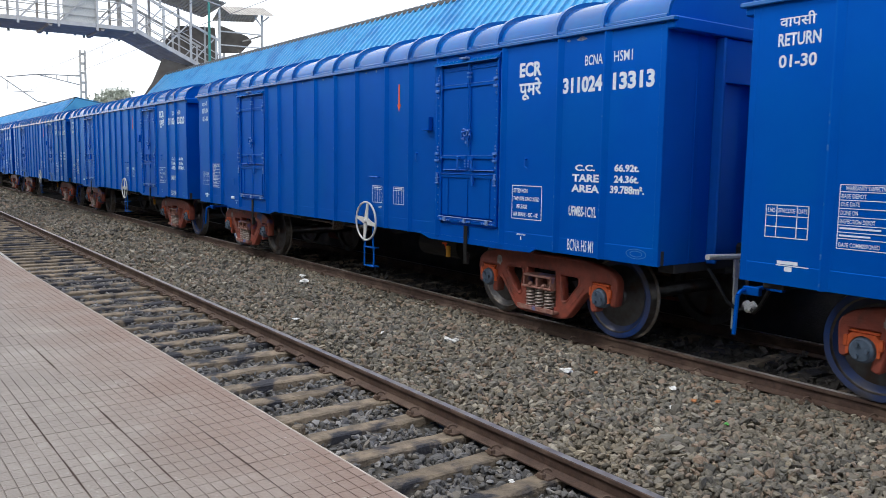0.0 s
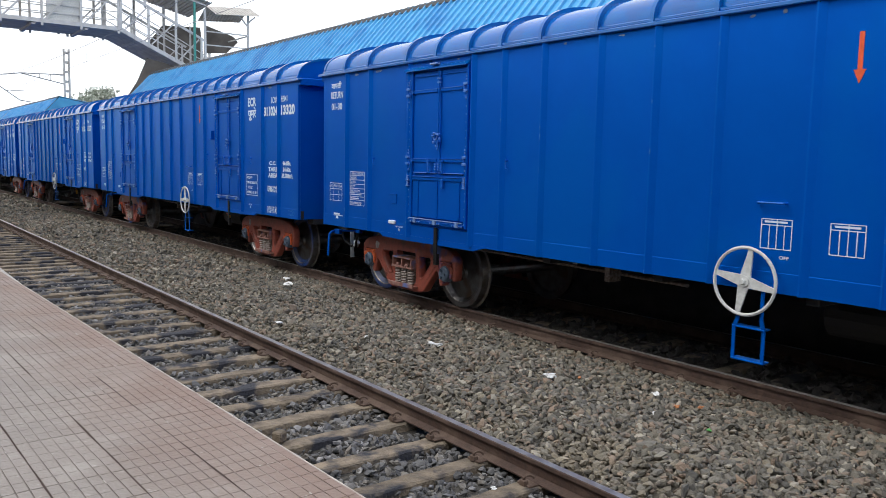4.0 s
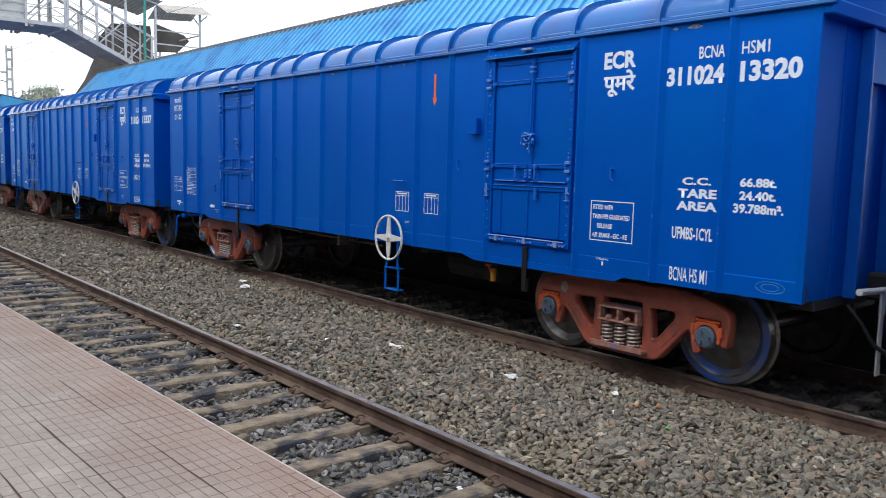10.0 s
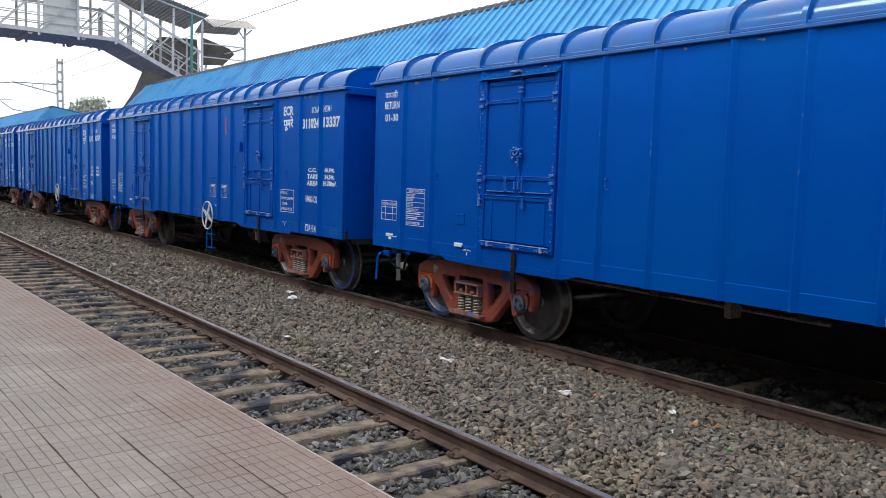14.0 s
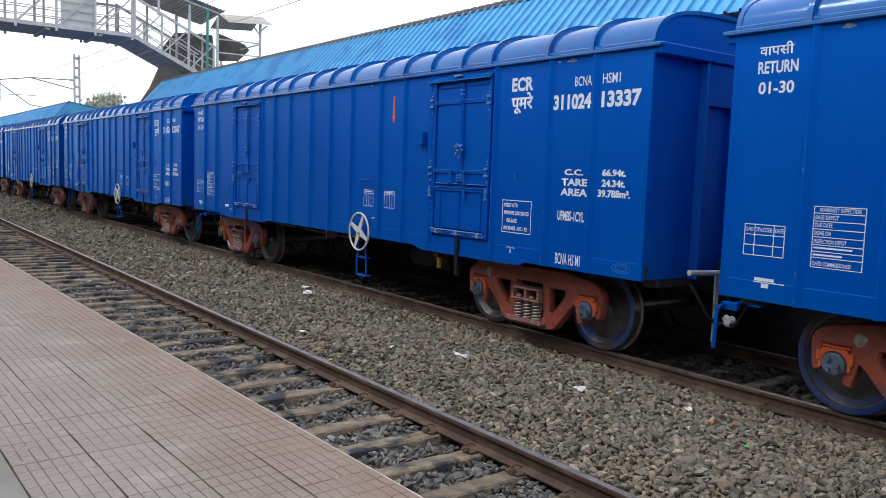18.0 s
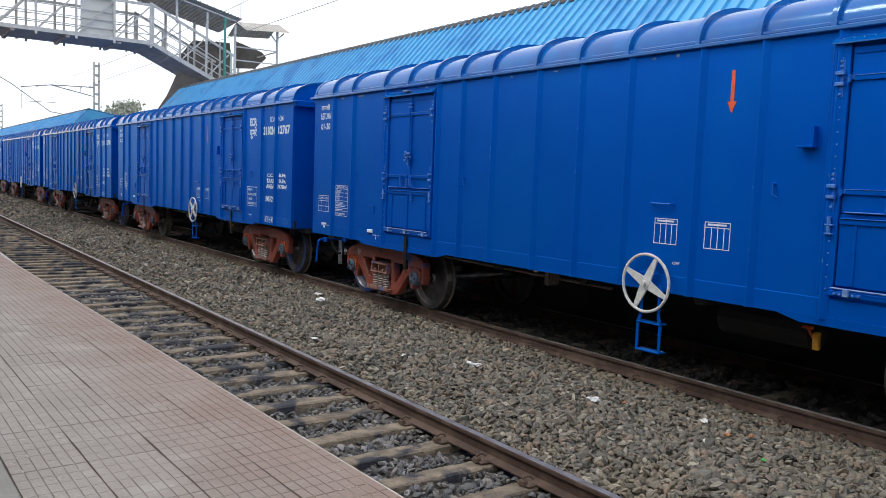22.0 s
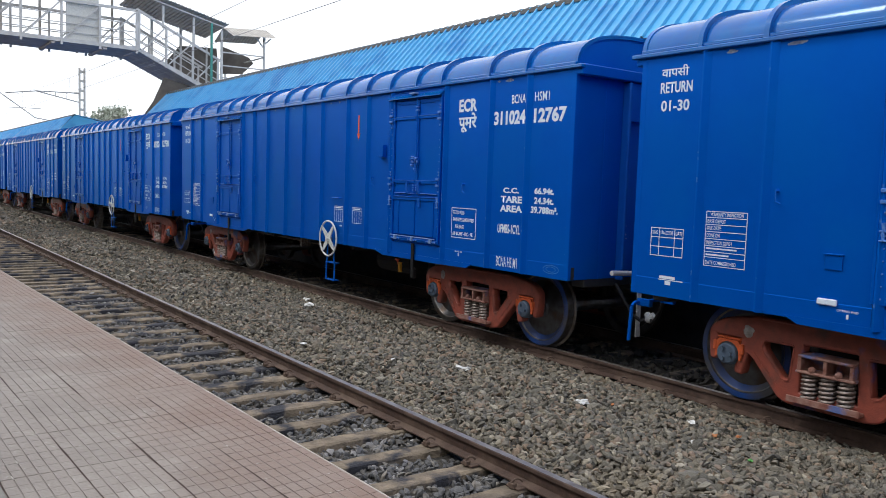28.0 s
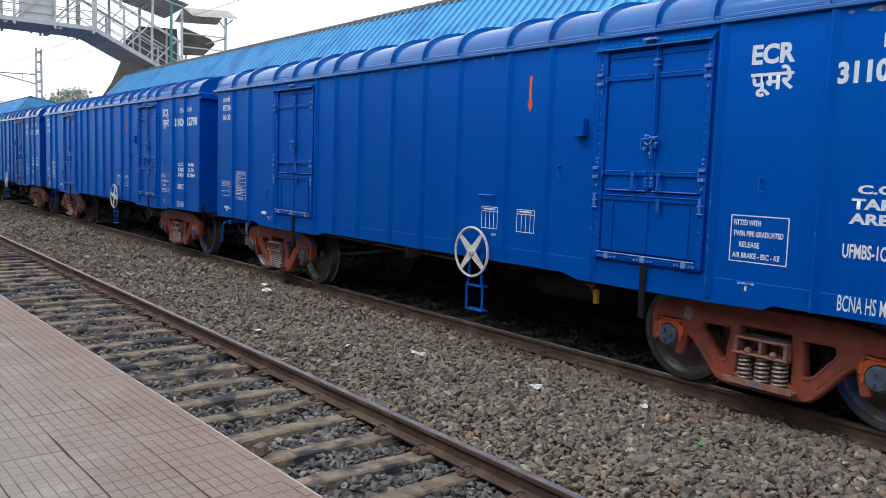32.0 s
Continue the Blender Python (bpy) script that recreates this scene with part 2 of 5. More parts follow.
STAIR_WALL = material("stained_stair_wall", (0.15, 0.135, 0.125), 0.9, color2=(0.085, 0.078, 0.072), scale=1.5, bump=0.3, bump_scale=9)
GREEN = material("green_paint", (0.05, 0.30, 0.26), 0.5, scale=10)
# Dark wires made greyer; the haze over them is in this colour.
WIRE = material("hazed_wire", (0.26, 0.26, 0.27), 0.6)
# Foliage paled so that its colour holds the distance haze.
HAZED_LEAF = material("leaf", (0.32, 0.36, 0.30), 0.9, color2=(0.38, 0.41, 0.35), scale=3, island=0.35)
BARK = material("bark", (0.10, 0.08, 0.06), 0.9, scale=10, bump=0.4)
PAPER = material("white_litter", (0.75, 0.75, 0.74), 0.7, scale=30)
LITGREEN = material("green_litter", (0.12, 0.42, 0.10), 0.5, scale=30)
LITRED = material("orange_litter", (0.5, 0.2, 0.08), 0.7, scale=30)
RUBBER = material("black_rubber", (0.011, 0.011, 0.012), 0.4, scale=30, spec=0.3)

# ---- mesh helpers ----


def mesh_of(name, bm, mat, smooth=False):
    bmesh.ops.recalc_face_normals(bm, faces=bm.faces)
    me = bpy.data.meshes.new(name)
    bm.to_mesh(me)
    bm.free()
    for mm in (mat if isinstance(mat, (list, tuple)) else [mat]):
        me.materials.append(mm)
    if smooth:
        me.shade_smooth()
        me.set_sharp_from_angle(angle=radians(35))
    return me


def part(name, bm, mat, parent=None, label="", smooth=False):
    ob = new(name, bm if isinstance(bm, bpy.types.Mesh) else mesh_of(name, bm, mat, smooth))
    ob.parent = parent
    if label:
        tagged(ob, label)
    return ob


def box(bm, x0, x1, y0, y1, z0, z1, bevel=0.0):
    r = bmesh.ops.create_cube(bm, size=1.0, matrix=Matrix.Translation(((x0 + x1) / 2, (y0 + y1) / 2, (z0 + z1) / 2))
                              @ Matrix.Diagonal((abs(x1 - x0), abs(y1 - y0), abs(z1 - z0), 1)))
    if bevel:
        es = {e for v in r["verts"] for e in v.link_edges}
        bmesh.ops.bevel(bm, geom=list(es), offset=bevel, segments=1, affect="EDGES")
    return bm


def bar(bm, a, b, w, h=None, up=(0, 0, 1)):
    """A square bar from a to b."""
    a, b = Vector(a), Vector(b)
    d = (b - a)
    q = d.to_track_quat("Z", "Y" if abs(d.normalized().dot(Vector((0, 1, 0)))) < 0.9 else "X")
    bmesh.ops.create_cube(bm, size=1.0, matrix=Matrix.Translation((a + b) / 2) @ q.to_matrix().to_4x4()
                          @ Matrix.Diagonal((w, h or w, d.length, 1)))
    return bm


def rod(bm, a, b, r, seg=10, r2=None):
    a, b = Vector(a), Vector(b)
    d = b - a
    bmesh.ops.create_cone(bm, cap_ends=True, segments=seg, radius1=r, radius2=r if r2 is None else r2, depth=d.length,
                          matrix=Matrix.Translation((a + b) / 2) @ d.to_track_quat("Z", "Y").to_matrix().to_4x4())
    return bm


def extrude_profile(bm, pts, axis, c0, c1):
    """A closed outline (list of 2D points) pushed along an axis from c0 to c1."""
    def place(p, c):
        return {"x": (c, p[0], p[1]), "y": (p[0], c, p[1]), "z": (p[0], p[1], c)}[axis]
    a = [bm.verts.new(place(p, c0)) for p in pts]
    b = [bm.verts.new(place(p, c1)) for p in pts]
    k = len(pts)
    for i in range(k):
        bm.faces.new((a[i], a[(i + 1) % k], b[(i + 1) % k], b[i]))
    bm.faces.new(a)
    bm.faces.new(b[::-1])
    return bm


def lathe(bm, prof, seg, axis="x", at=(0, 0, 0)):
    """Profile of (along, radius) spun round an axis."""
    rings = []
    for c, r in prof:
        ring = []
        for i in range(seg):
            t = 2 * math.pi * i / seg
            u, v = r * math.cos(t), r * math.sin(t)
            p = {"x": (c, u, v), "y": (u, c, v), "z": (u, v, c)}[axis]
            ring.append(bm.verts.new((p[0] + at[0], p[1] + at[1], p[2] + at[2])))
        rings.append(ring)
    for a, b in zip(rings, rings[1:]):
        for i in range(seg):
            bm.faces.new((a[i], a[(i + 1) % seg], b[(i + 1) % seg], b[i]))
    bm.faces.new(rings[0])
    bm.faces.new(rings[-1][::-1])
    return bm


def thing(name, label, category, group="", kind="", at=None):
    ob = new(name)
    if at is not None:
        ob.matrix_basis = at
    return tagged(ob, label, category, group, kind)


LETTERS = {}


def lettering(text, width, height, parent, y, z, x, mat, name="lettering", bold=0.0, label=""):
    """A line of text on the side that faces the platform; y is its first letter's edge (text runs towards -y), z its foot."""
    key = (text, round(width, 4), round(height, 4), round(y, 4), round(z, 4), bold)
    if key in LETTERS:
        return part(name, LETTERS[key], mat, parent, label)
    cu = bpy.data.curves.new("text", "FONT")
    cu.body, cu.size, cu.offset, cu.extrude, cu.resolution_u = text, 1.0, bold, 0.0, 3
    ob = bpy.data.objects.new("text", cu)
    scene.collection.objects.link(ob)
    bpy.context.view_layer.update()
    me = bpy.data.meshes.new_from_object(ob.evaluated_get(bpy.context.evaluated_depsgraph_get()))
    bpy.data.objects.remove(ob)
    co = np.empty(len(me.vertices) * 3)
    me.vertices.foreach_get("co", co)
    co = co.reshape(-1, 3)
    lo, hi = co.min(0), co.max(0)
    res = np.zeros_like(co)
    res[:, 1] = y - (co[:, 0] - lo[0]) / (hi[0] - lo[0]) * width
    res[:, 2] = z + (co[:, 1] - lo[1]) / (hi[1] - lo[1]) * height
    res[:, 0] = x
    me.vertices.foreach_set("co", res.ravel())
    me.materials.clear()
    me.materials.append(mat)
    me.update()
    LETTERS[key] = me
    return part(name, me, mat, parent, label)

# ---- the ground, tracks and platform ----
RT = -0.015            # rail head of the train's track
TRACK = 7.92           # its middle
NEAR_RAIL = 4.0        # rail of the empty track, head 0.10 lower
NEAR_Z = -0.10
EDGE, SLOPE, PLAT_Z = 1.56, -0.031, 0.84   # platform edge: x = EDGE + SLOPE * y
rng = random.Random(7)

bm = bmesh.new()
bmesh.ops.create_grid(bm, x_segments=8, y_segments=8, size=1500.0, matrix=Matrix.Translation((0, 300, -0.75)))
tagged(part("ground", bm, EARTH), "flat dry earth beyond the railway tracks", "ground", kind="structure")


def bed_height(x, y):
    """Top of the ballast across the tracks."""
    if x < 3.95:
        h = -0.335
    elif x < 4.15:
        h = -0.30
    elif x < 4.75:
        h = -0.285 + (x - 4.15) / 0.6 * 0.14
    elif x < 6.2:
        h = -0.145
    elif x < 6.95:
        h = -0.145 - (x - 6.2) / 0.75 * 0.06
    elif x < 9.2:
        h = -0.23
    else:
        h = -0.25
    return h + 0.035 * noise.noise((x * 1.1, y * 1.1, 0)) + 0.02 * noise.noise((x * 3, y * 3, 4))


bm = bmesh.new()
xs = [0.4 + 0.22 * i for i in range(42)]
ys = [-8 + 0.5 * i for i in range(120)] + [52 + 4 * i for i in range(60)]
grid = [[bm.verts.new((x, y, bed_height(x, y))) for x in xs] for y in ys]
for a, b in zip(grid, grid[1:]):
    for i in range(len(xs) - 1):
        bm.faces.new((a[i], a[i + 1], b[i + 1], b[i]))
tagged(part("ballast_bed", bm, BED), "crushed stone ballast bed under the tracks, darkened for shade in the gaps", "ballast", kind="structure")


def stones(name, count, x0, x1, ya, yb, size, seed, label, power=1.0, mat=None):
    """Loose angular stones strewn over the bed, denser towards ya."""
    g = np.random.RandomState(seed)
    x = g.uniform(x0, x1, count)
    y = ya + (yb - ya) * g.uniform(0, 1, count) ** power
    z = np.array([bed_height(a, b) for a, b in zip(x, y)])
    lumps = size < 0.07
    if lumps:                           # twelve-cornered lumps near by, eight-cornered blocks further off
        f = (1 + math.sqrt(5)) / 2
        base = np.array([(-1, f, 0), (1, f, 0), (-1, -f, 0), (1, -f, 0), (0, -1, f), (0, 1, f), (0, -1, -f), (0, 1, -f),
                         (f, 0, -1), (f, 0, 1), (-f, 0, -1), (-f, 0, 1)]) / 1.62
        faces = np.array([(0, 11, 5), (0, 5, 1), (0, 1, 7), (0, 7, 10), (0, 10, 11), (1, 5, 9), (5, 11, 4), (11, 10, 2), (10, 7, 6), (7, 1, 8),
                          (3, 9, 4), (3, 4, 2), (3, 2, 6), (3, 6, 8), (3, 8, 9), (4, 9, 5), (2, 4, 11), (6, 2, 10), (8, 6, 7), (9, 8, 1)])
        v = base[None] * g.uniform(0.55, 1.18, (count, 12, 1))
    else:
        base = np.array([(i, j, k) for i in (-1, 1) for j in (-1, 1) for k in (-1, 1)], float)
        faces = np.array([(0, 1, 3, 2), (4, 6, 7, 5), (0, 4, 5, 1), (2, 3, 7, 6), (0, 2, 6, 4), (1, 5, 7, 3)])
        v = base[None] * g.uniform(0.46, 1.0, (count, 8, 3))
    v = v * (np.array((1.26, 0.94, 0.58)) * g.uniform(0.75, 1.25, (count, 1, 3)) * np.exp(g.normal(0, 0.22, (count, 1, 1))) * size / 2)
    a, b, c = (g.uniform(-math.pi, math.pi, count), g.normal(0, 0.6, count), g.normal(0, 0.6, count))

    def turn(v, i, j, t):
        p, q = v[..., i].copy(), v[..., j].copy()
        v[..., i], v[..., j] = p * np.cos(t)[:, None] - q * np.sin(t)[:, None], p * np.sin(t)[:, None] + q * np.cos(t)[:, None]
    turn(v, 0, 1, a), turn(v, 1, 2, b), turn(v, 0, 2, c)
    v += np.stack([x, y, z + g.uniform(-0.55, 0.75, count) * size], 1)[:, None]
    corners, sides = base.shape[0], faces.shape[1]
    loops = (faces[None] + corners * np.arange(count)[:, None, None]).reshape(-1).astype(np.int32)
    me = bpy.data.meshes.new(name)
    me.vertices.add(count * corners)
    me.vertices.foreach_set("co", v.astype(np.float32).ravel())
    me.loops.add(len(loops))
    me.loops.foreach_set("vertex_index", loops)
    me.polygons.add(len(loops) // sides)
    me.polygons.foreach_set("loop_start", np.arange(0, len(loops), sides, dtype=np.int32))
    me.polygons.foreach_set("use_smooth", np.zeros(len(loops) // sides, dtype=bool))
    me.update(calc_edges=True)
    me.materials.append(mat or STONE)
    return tagged(new(name, me), label, "ballast", kind="stuff")


stones("ballast_stones", 42000, 4.10, 6.99, 1.0, 14.0, 0.056, 1, "loose angular grey ballast stones between the two tracks", 1.15)
stones("ballast_stones", 19000, 4.10, 6.99, 14.0, 36.0, 0.071, 2, "loose angular grey ballast stones further down the track", 1.2)
stones("ballast_stones", 21000, 1.5, 3.95, 2.0, 18.0, 0.051, 3, "dark ballast stones between the sleepers of the empty track", 1.1, STONE_DARK)
# these stones carry the wagons' shade in their colour
stones("ballast_stones", 6000, 7.12, 9.5, 1.0, 24.0, 0.08, 4, "ballast stones under the goods train, shade put into their black colour", 1.1, STONE_SHADED)

stones("ballast_stones", 7000, 4.10, 6.99, 36.0, 75.0, 0.12, 8, "loose grey ballast stones far down the track", 1.2)
stones("ballast_stones", 9000, 4.10, 6.99, 1.0, -5.0, 0.069, 5, "loose angular grey ballast stones opposite the bare platform")
stones("ballast_stones", 9000, 1.5, 3.95, 2.0, -5.0, 0.062, 6, "dark ballast stones between the sleepers beside the platform", 1.0, STONE_DARK)


def rail_mesh(name, y0, y1):
    prof = [(-0.075, -0.156), (0.075, -0.156), (0.075, -0.145), (0.012, -0.122), (0.012, -0.042), (0.036, -0.034), (0.036, -0.006),
            (0.030, 0), (-0.030, 0), (-0.036, -0.006), (-0.036, -0.034), (-0.012, -0.042), (-0.012, -0.122), (-0.075, -0.145)]
    bm = extrude_profile(bmesh.new(), prof, "y", y0, y1)
    me = mesh_of(name, bm, [RAIL, RAILTOP])
    for p in me.polygons:
        if p.normal.z > 0.9 and p.center.z > -0.01:
            p.material_index = 1
    return me


def track(name, label, middle, z, first, pitch, count, clips):
    t = thing(name, label, "railway track", kind="structure")
    rm = rail_mesh("rail", -12, 260)
    for side in (-0.872, 0.872):
        r = part("rail", rm, RAIL, t)
        r.location = (middle + side, 0, z)
    sms = []
    for k in range(6):                 # worn, chipped edges, six shapes
        bm = bmesh.new()
        rings = []
        for i in range(47):
            x = -1.37 + 2.74 * i / 46
            ch = [0.010 + 0.022 * max(0.0, noise.noise((x * 5, k * 7.3, e * 3.1)) + 0.15) for e in (0, 1)]
            hump = 0.006 * noise.noise((x * 2.5, k * 3.7, 9.0))
            ring = [(-0.115, -0.40), (-0.092, -0.162 - ch[0]), (-0.088 + ch[0], -0.162 + hump), (0.088 - ch[1], -0.162 + hump),
                    (0.092, -0.162 - ch[1]), (0.115, -0.40)]
            rings.append([bm.verts.new((x, p[0] + 0.004 * noise.noise((x * 9, k, p[0] * 20)), p[1])) for p in ring])
        for a, b in zip(rings, rings[1:]):
            for i in range(5):
                bm.faces.new((a[i], b[i], b[i + 1], a[i + 1]))
        bm.faces.new(rings[0])
        bm.faces.new(rings[-1][::-1])
        sms.append(mesh_of("sleeper", bm, SLEEPER))
    cm = None
    if clips:
        bm = bmesh.new()
        box(bm, -0.09, 0.02, -0.07, 0.07, -0.162, -0.146, 0.004)
        pts = []
        for i in range(13):
            a = math.pi * (0.1 + 1.7 * i / 12)
            pts.append((-0.055 + 0.035 * math.cos(a), -0.045 + 0.09 * i / 12, -0.118 + 0.036 * math.sin(a)))
        for a, b in zip(pts, pts[1:]):
            rod(bm, a, b, 0.010, 6)
        box(bm, -0.105, -0.06, -0.03, 0.03, -0.16, -0.115, 0.006)
        cm = mesh_of("rail_clip", bm, RAIL)
    for i in range(count):
        y = first + pitch * i
        s = part("sleeper", sms[rng.randrange(6)], SLEEPER, t)
        s.location = (middle + rng.uniform(-0.015, 0.015), y, z + rng.uniform(-0.008, 0.004))
        s.rotation_euler = (0, 0, rng.uniform(-0.012, 0.012))
        if y < (42 if middle < 5 else 22):
            c = part("rail_clip", cm, RAIL, t)
            c.location = (middle + (0.872 if middle < 5 else -0.872) - 0.07, y, z)
    return t


track("empty_track", "empty broad gauge track with rusty rails on concrete sleepers", NEAR_RAIL - 0.872, NEAR_Z, 4.042 - 0.5735 * 20, 0.5735, 121, True)
track("goods_track", "broad gauge track under the moving goods train", TRACK, RT, -5.8, 0.6, 80, True)

# ---- platform ----
U = Vector((SLOPE, 1, 0)).normalized()       # along the platform's edge
V = Vector((-U.y, U.x, 0))                   # away from the edge
platform = thing("platform", "long railway platform paved with small beige and reddish tiles", "platform", kind="structure",
                 at=Matrix.Translation((EDGE, 0, 0)) @ Vector((0, 1, 0)).rotation_difference(U).to_matrix().to_4x4())
bm = bmesh.new()
box(bm, -14, -0.012, -14, 160, -0.6, PLAT_Z - 0.0024)
part("platform_base", bm, GROUT, platform)
bm = bmesh.new()
box(bm, -0.012, 0.0, -14, 160, PLAT_Z - 0.10, PLAT_Z - 0.001, 0.004)
part("edge_nosing", bm, NOSING, platform)
bm = bmesh.new()
box(bm, -0.08, -0.006, -14, 160, -0.7, PLAT_Z - 0.10)
part("edge_wall", bm, KERB, platform)


MORTAR = material("pale_mortar", (0.52, 0.47, 0.43), 0.9, scale=30, still=True)
JOINT = material("dark_joint_dirt", (0.075, 0.048, 0.04), 0.95, scale=30, still=True)


def tile_cells(nx, ny, w, ln, joint, groove, depth, cross=None):
    """Raised cells of one pressed tile, with grooves between them, as vertices and faces."""
    vs, fs = [], []
    cross = groove if cross is None else cross
    cw, cl = (w - joint) / nx, (ln - joint) / ny
    for i in range(nx):
        for j in range(ny):
            x0 = -w / 2 + joint / 2 + i * cw + (groove / 2 if i else 0)
            x1 = -w / 2 + joint / 2 + (i + 1) * cw - (groove / 2 if i < nx - 1 else 0)
            y0 = -ln / 2 + joint / 2 + j * cl + (cross / 2 if j else 0)
            y1 = -ln / 2 + joint / 2 + (j + 1) * cl - (cross / 2 if j < ny - 1 else 0)
            k = len(vs)
            e = 0.0012
            vs += [(x0 + e, y0 + e, 0), (x1 - e, y0 + e, 0), (x1 - e, y1 - e, 0), (x0 + e, y1 - e, 0),
                   (x0, y0, -depth), (x1, y0, -depth), (x1, y1, -depth), (x0, y1, -depth)]
            fs += [(k, k + 1, k + 2, k + 3), (k, k + 4, k + 5, k + 1), (k + 1, k + 5, k + 6, k + 2), (k + 2, k + 6, k + 7, k + 3),
                   (k + 3, k + 7, k + 4, k)]
    return vs, fs


def build_tiles():
    """Pressed paving tiles in rows along the edge: the nearest one by one, the rest joined."""
    w, ln = 0.282, 0.2665
    shapes = {"red": tile_cells(6, 3, w, ln, 0.0036, 0.0030, 0.004, 0.0026), "grey": tile_cells(6, 3, w, ln, 0.0040, 0.0028, 0.004, 0.0010),
              "cut": tile_cells(1, 3, 0.041, ln, 0.0036, 0.0030, 0.004)}
    mats = {"red": TILE, "grey": TILE, "cut": TILE}
    meshes = {}
    for kind, (vs, fs) in shapes.items():
        me = bpy.data.meshes.new("tile")
        me.from_pydata(vs, [], fs)
        me.materials.append(mats[kind])
        meshes[kind] = me
    rest = {"red": ([], []), "grey": ([], []), "cut": ([], [])}
    made = 0
    for c in range(-1, 4):
        x = -0.053 - (c + 0.5) * w if c >= 0 else -0.0325
        for r in range(-30, 72):
            y = 3.386 + (r + 0.5) * ln
            kind = "cut" if c < 0 else "red" if c < 1 or (c == 1 and noise.noise((y * 0.8, 0, 3)) > -0.15) or (c == 2 and noise.noise((y * 0.9, 5, 3)) > 0.2) else "grey"
            z = PLAT_Z + rng.uniform(-0.0010, 0.0010)
            if -4 <= r and made < 290:
                o = part("tile", meshes[kind], None, platform)
                o.location = (x, y, z)
                o.rotation_euler = (rng.uniform(-0.003, 0.003), rng.uniform(-0.003, 0.003), rng.uniform(-0.004, 0.004))
                made += 1
            else:
                vs, fs = rest[kind]
                k = len(vs)
                sv, sf = shapes[kind]
                vs += [(x + a, y + b, z + d) for a, b, d in sv]
                fs += [tuple(i + k for i in f) for f in sf]
    for kind in ("red", "grey", "cut"):
        me = bpy.data.meshes.new("tiles")
        me.from_pydata(rest[kind][0], [], rest[kind][1])
        me.materials.append(mats[kind])
        tagged(part("tile_paving", me, mats[kind], platform), kind="stuff")
    g = random.Random(17)
    vs, fs = [], []
    for _ in range(300):
        c, r, q = g.randrange(0, 4), g.randrange(-4, 40), g.randrange(6)
        y0 = 3.386 + r * ln + g.choice((0, 0, 1 / 3, 2 / 3)) * ln
        x0 = -0.053 - c * w - q * w / 6
        along = g.random() < 0.35
        lng, wd = g.uniform(0.015, 0.065), g.uniform(0.0025, 0.006)
        k = len(vs)
        for i in range(8):
            a = 2 * math.pi * i / 8
            p, s = lng / 2 * math.cos(a), wd / 2 * math.sin(a) * g.uniform(0.6, 1.5)
            vs.append((x0 + s, y0 + 0.1 + p, PLAT_Z + 0.0016) if along else (x0 - 0.03 + p, y0 + s, PLAT_Z + 0.0016))
        fs.append(tuple(range(k, k + 8)))
    me = bpy.data.meshes.new("mortar_smears")
    me.from_pydata(vs, [], fs)
    me.materials.append(MORTAR)
    tagged(part("mortar_smears", me, MORTAR, platform), kind="stuff")
    for x, ya, yb in ((-0.335, 2.3, 3.7), (-0.335, 3.8, 4.7), (-0.335, 5.2, 6.4), (-0.617, 2.3, 4.1), (-0.617, 4.5, 6.0), (-0.899, 2.6, 4.3), (-0.899, 4.6, 6.5), (-1.181, 2.6, 5.5)):
        bm = bmesh.new()
        n = int((yb - ya) / 0.05)
        rows = []
        for i in range(n + 1):
            y = ya + (yb - ya) * i / n
            h = 0.0042 * max(0.15, 0.75 + 0.9 * noise.noise((y * 4, x * 9, 0))) * min(1, 4 * i / n + 0.1, 4 * (n - i) / n + 0.1)
            rows.append([bm.verts.new((x + d * h + 0.002 * noise.noise((y * 6, x, 5)), y, PLAT_Z + 0.0014)) for d in (-1, 1)])
        for a, b in zip(rows, rows[1:]):
            bm.faces.new((a[0], a[1], b[1], b[0]))
        part("dirt_filled_joint", bm, JOINT, platform)
    bm = bmesh.new()
    box(bm, -14, -0.012, 22.6, 160, PLAT_Z - 0.010, PLAT_Z - 0.001)
    part("far_paving", bm, TILE, platform)
    bm = bmesh.new()
    box(bm, -1.181, -0.012, -14, 3.386 - 30 * 0.2665, PLAT_Z - 0.010, PLAT_Z - 0.001)
    part("rear_paving", bm, TILE, platform)
    bm = bmesh.new()
    box(bm, -14, -1.186, -14, 22.55, PLAT_Z - 0.010, PLAT_Z + 0.001)
    part("concrete_slab", bm, CONCRETE, platform, "smooth grey concrete beside the tiled strip")


# unseen shelter added over this platform to shape reflections and skylight
canopy = thing("station_canopy", "added unseen roof over the paved platform, for reflections and shade", "shelter", kind="structure")
bm = bmesh.new()
box(bm, -9.0, -2.0, -16, 70, 4.75, 4.87)
part("canopy_roof", bm, SHEET, canopy)
bm = bmesh.new()
box(bm, -9.2, -9.0, -16, 70, PLAT_Z - 0.02, 4.8)
part("back_wall", bm, KERB, canopy)
# posts of the added shelter, out of view as well
for k in range(9):
    bm = bmesh.new()
    rod(bm, (-4.6, -12 + 9 * k, PLAT_Z - 0.005), (-4.6, -12 + 9 * k, 4.75), 0.09, 12)
    part("canopy_post", bm, BRIDGE, canopy)

# ---- the goods wagons ----
PALE = material("pale_worn_blue", (0.22, 0.32, 0.52), 0.4, color2=(0.10, 0.20, 0.48), scale=20)
SCAR = material("chipped_primer", (0.30, 0.34, 0.40), 0.7, color2=(0.12, 0.16, 0.30), scale=30)
PUTTY = material("grey_putty", (0.36, 0.35, 0.34), 0.9, color2=(0.22, 0.19, 0.18), scale=18, bump=0.6, bump_scale=40)
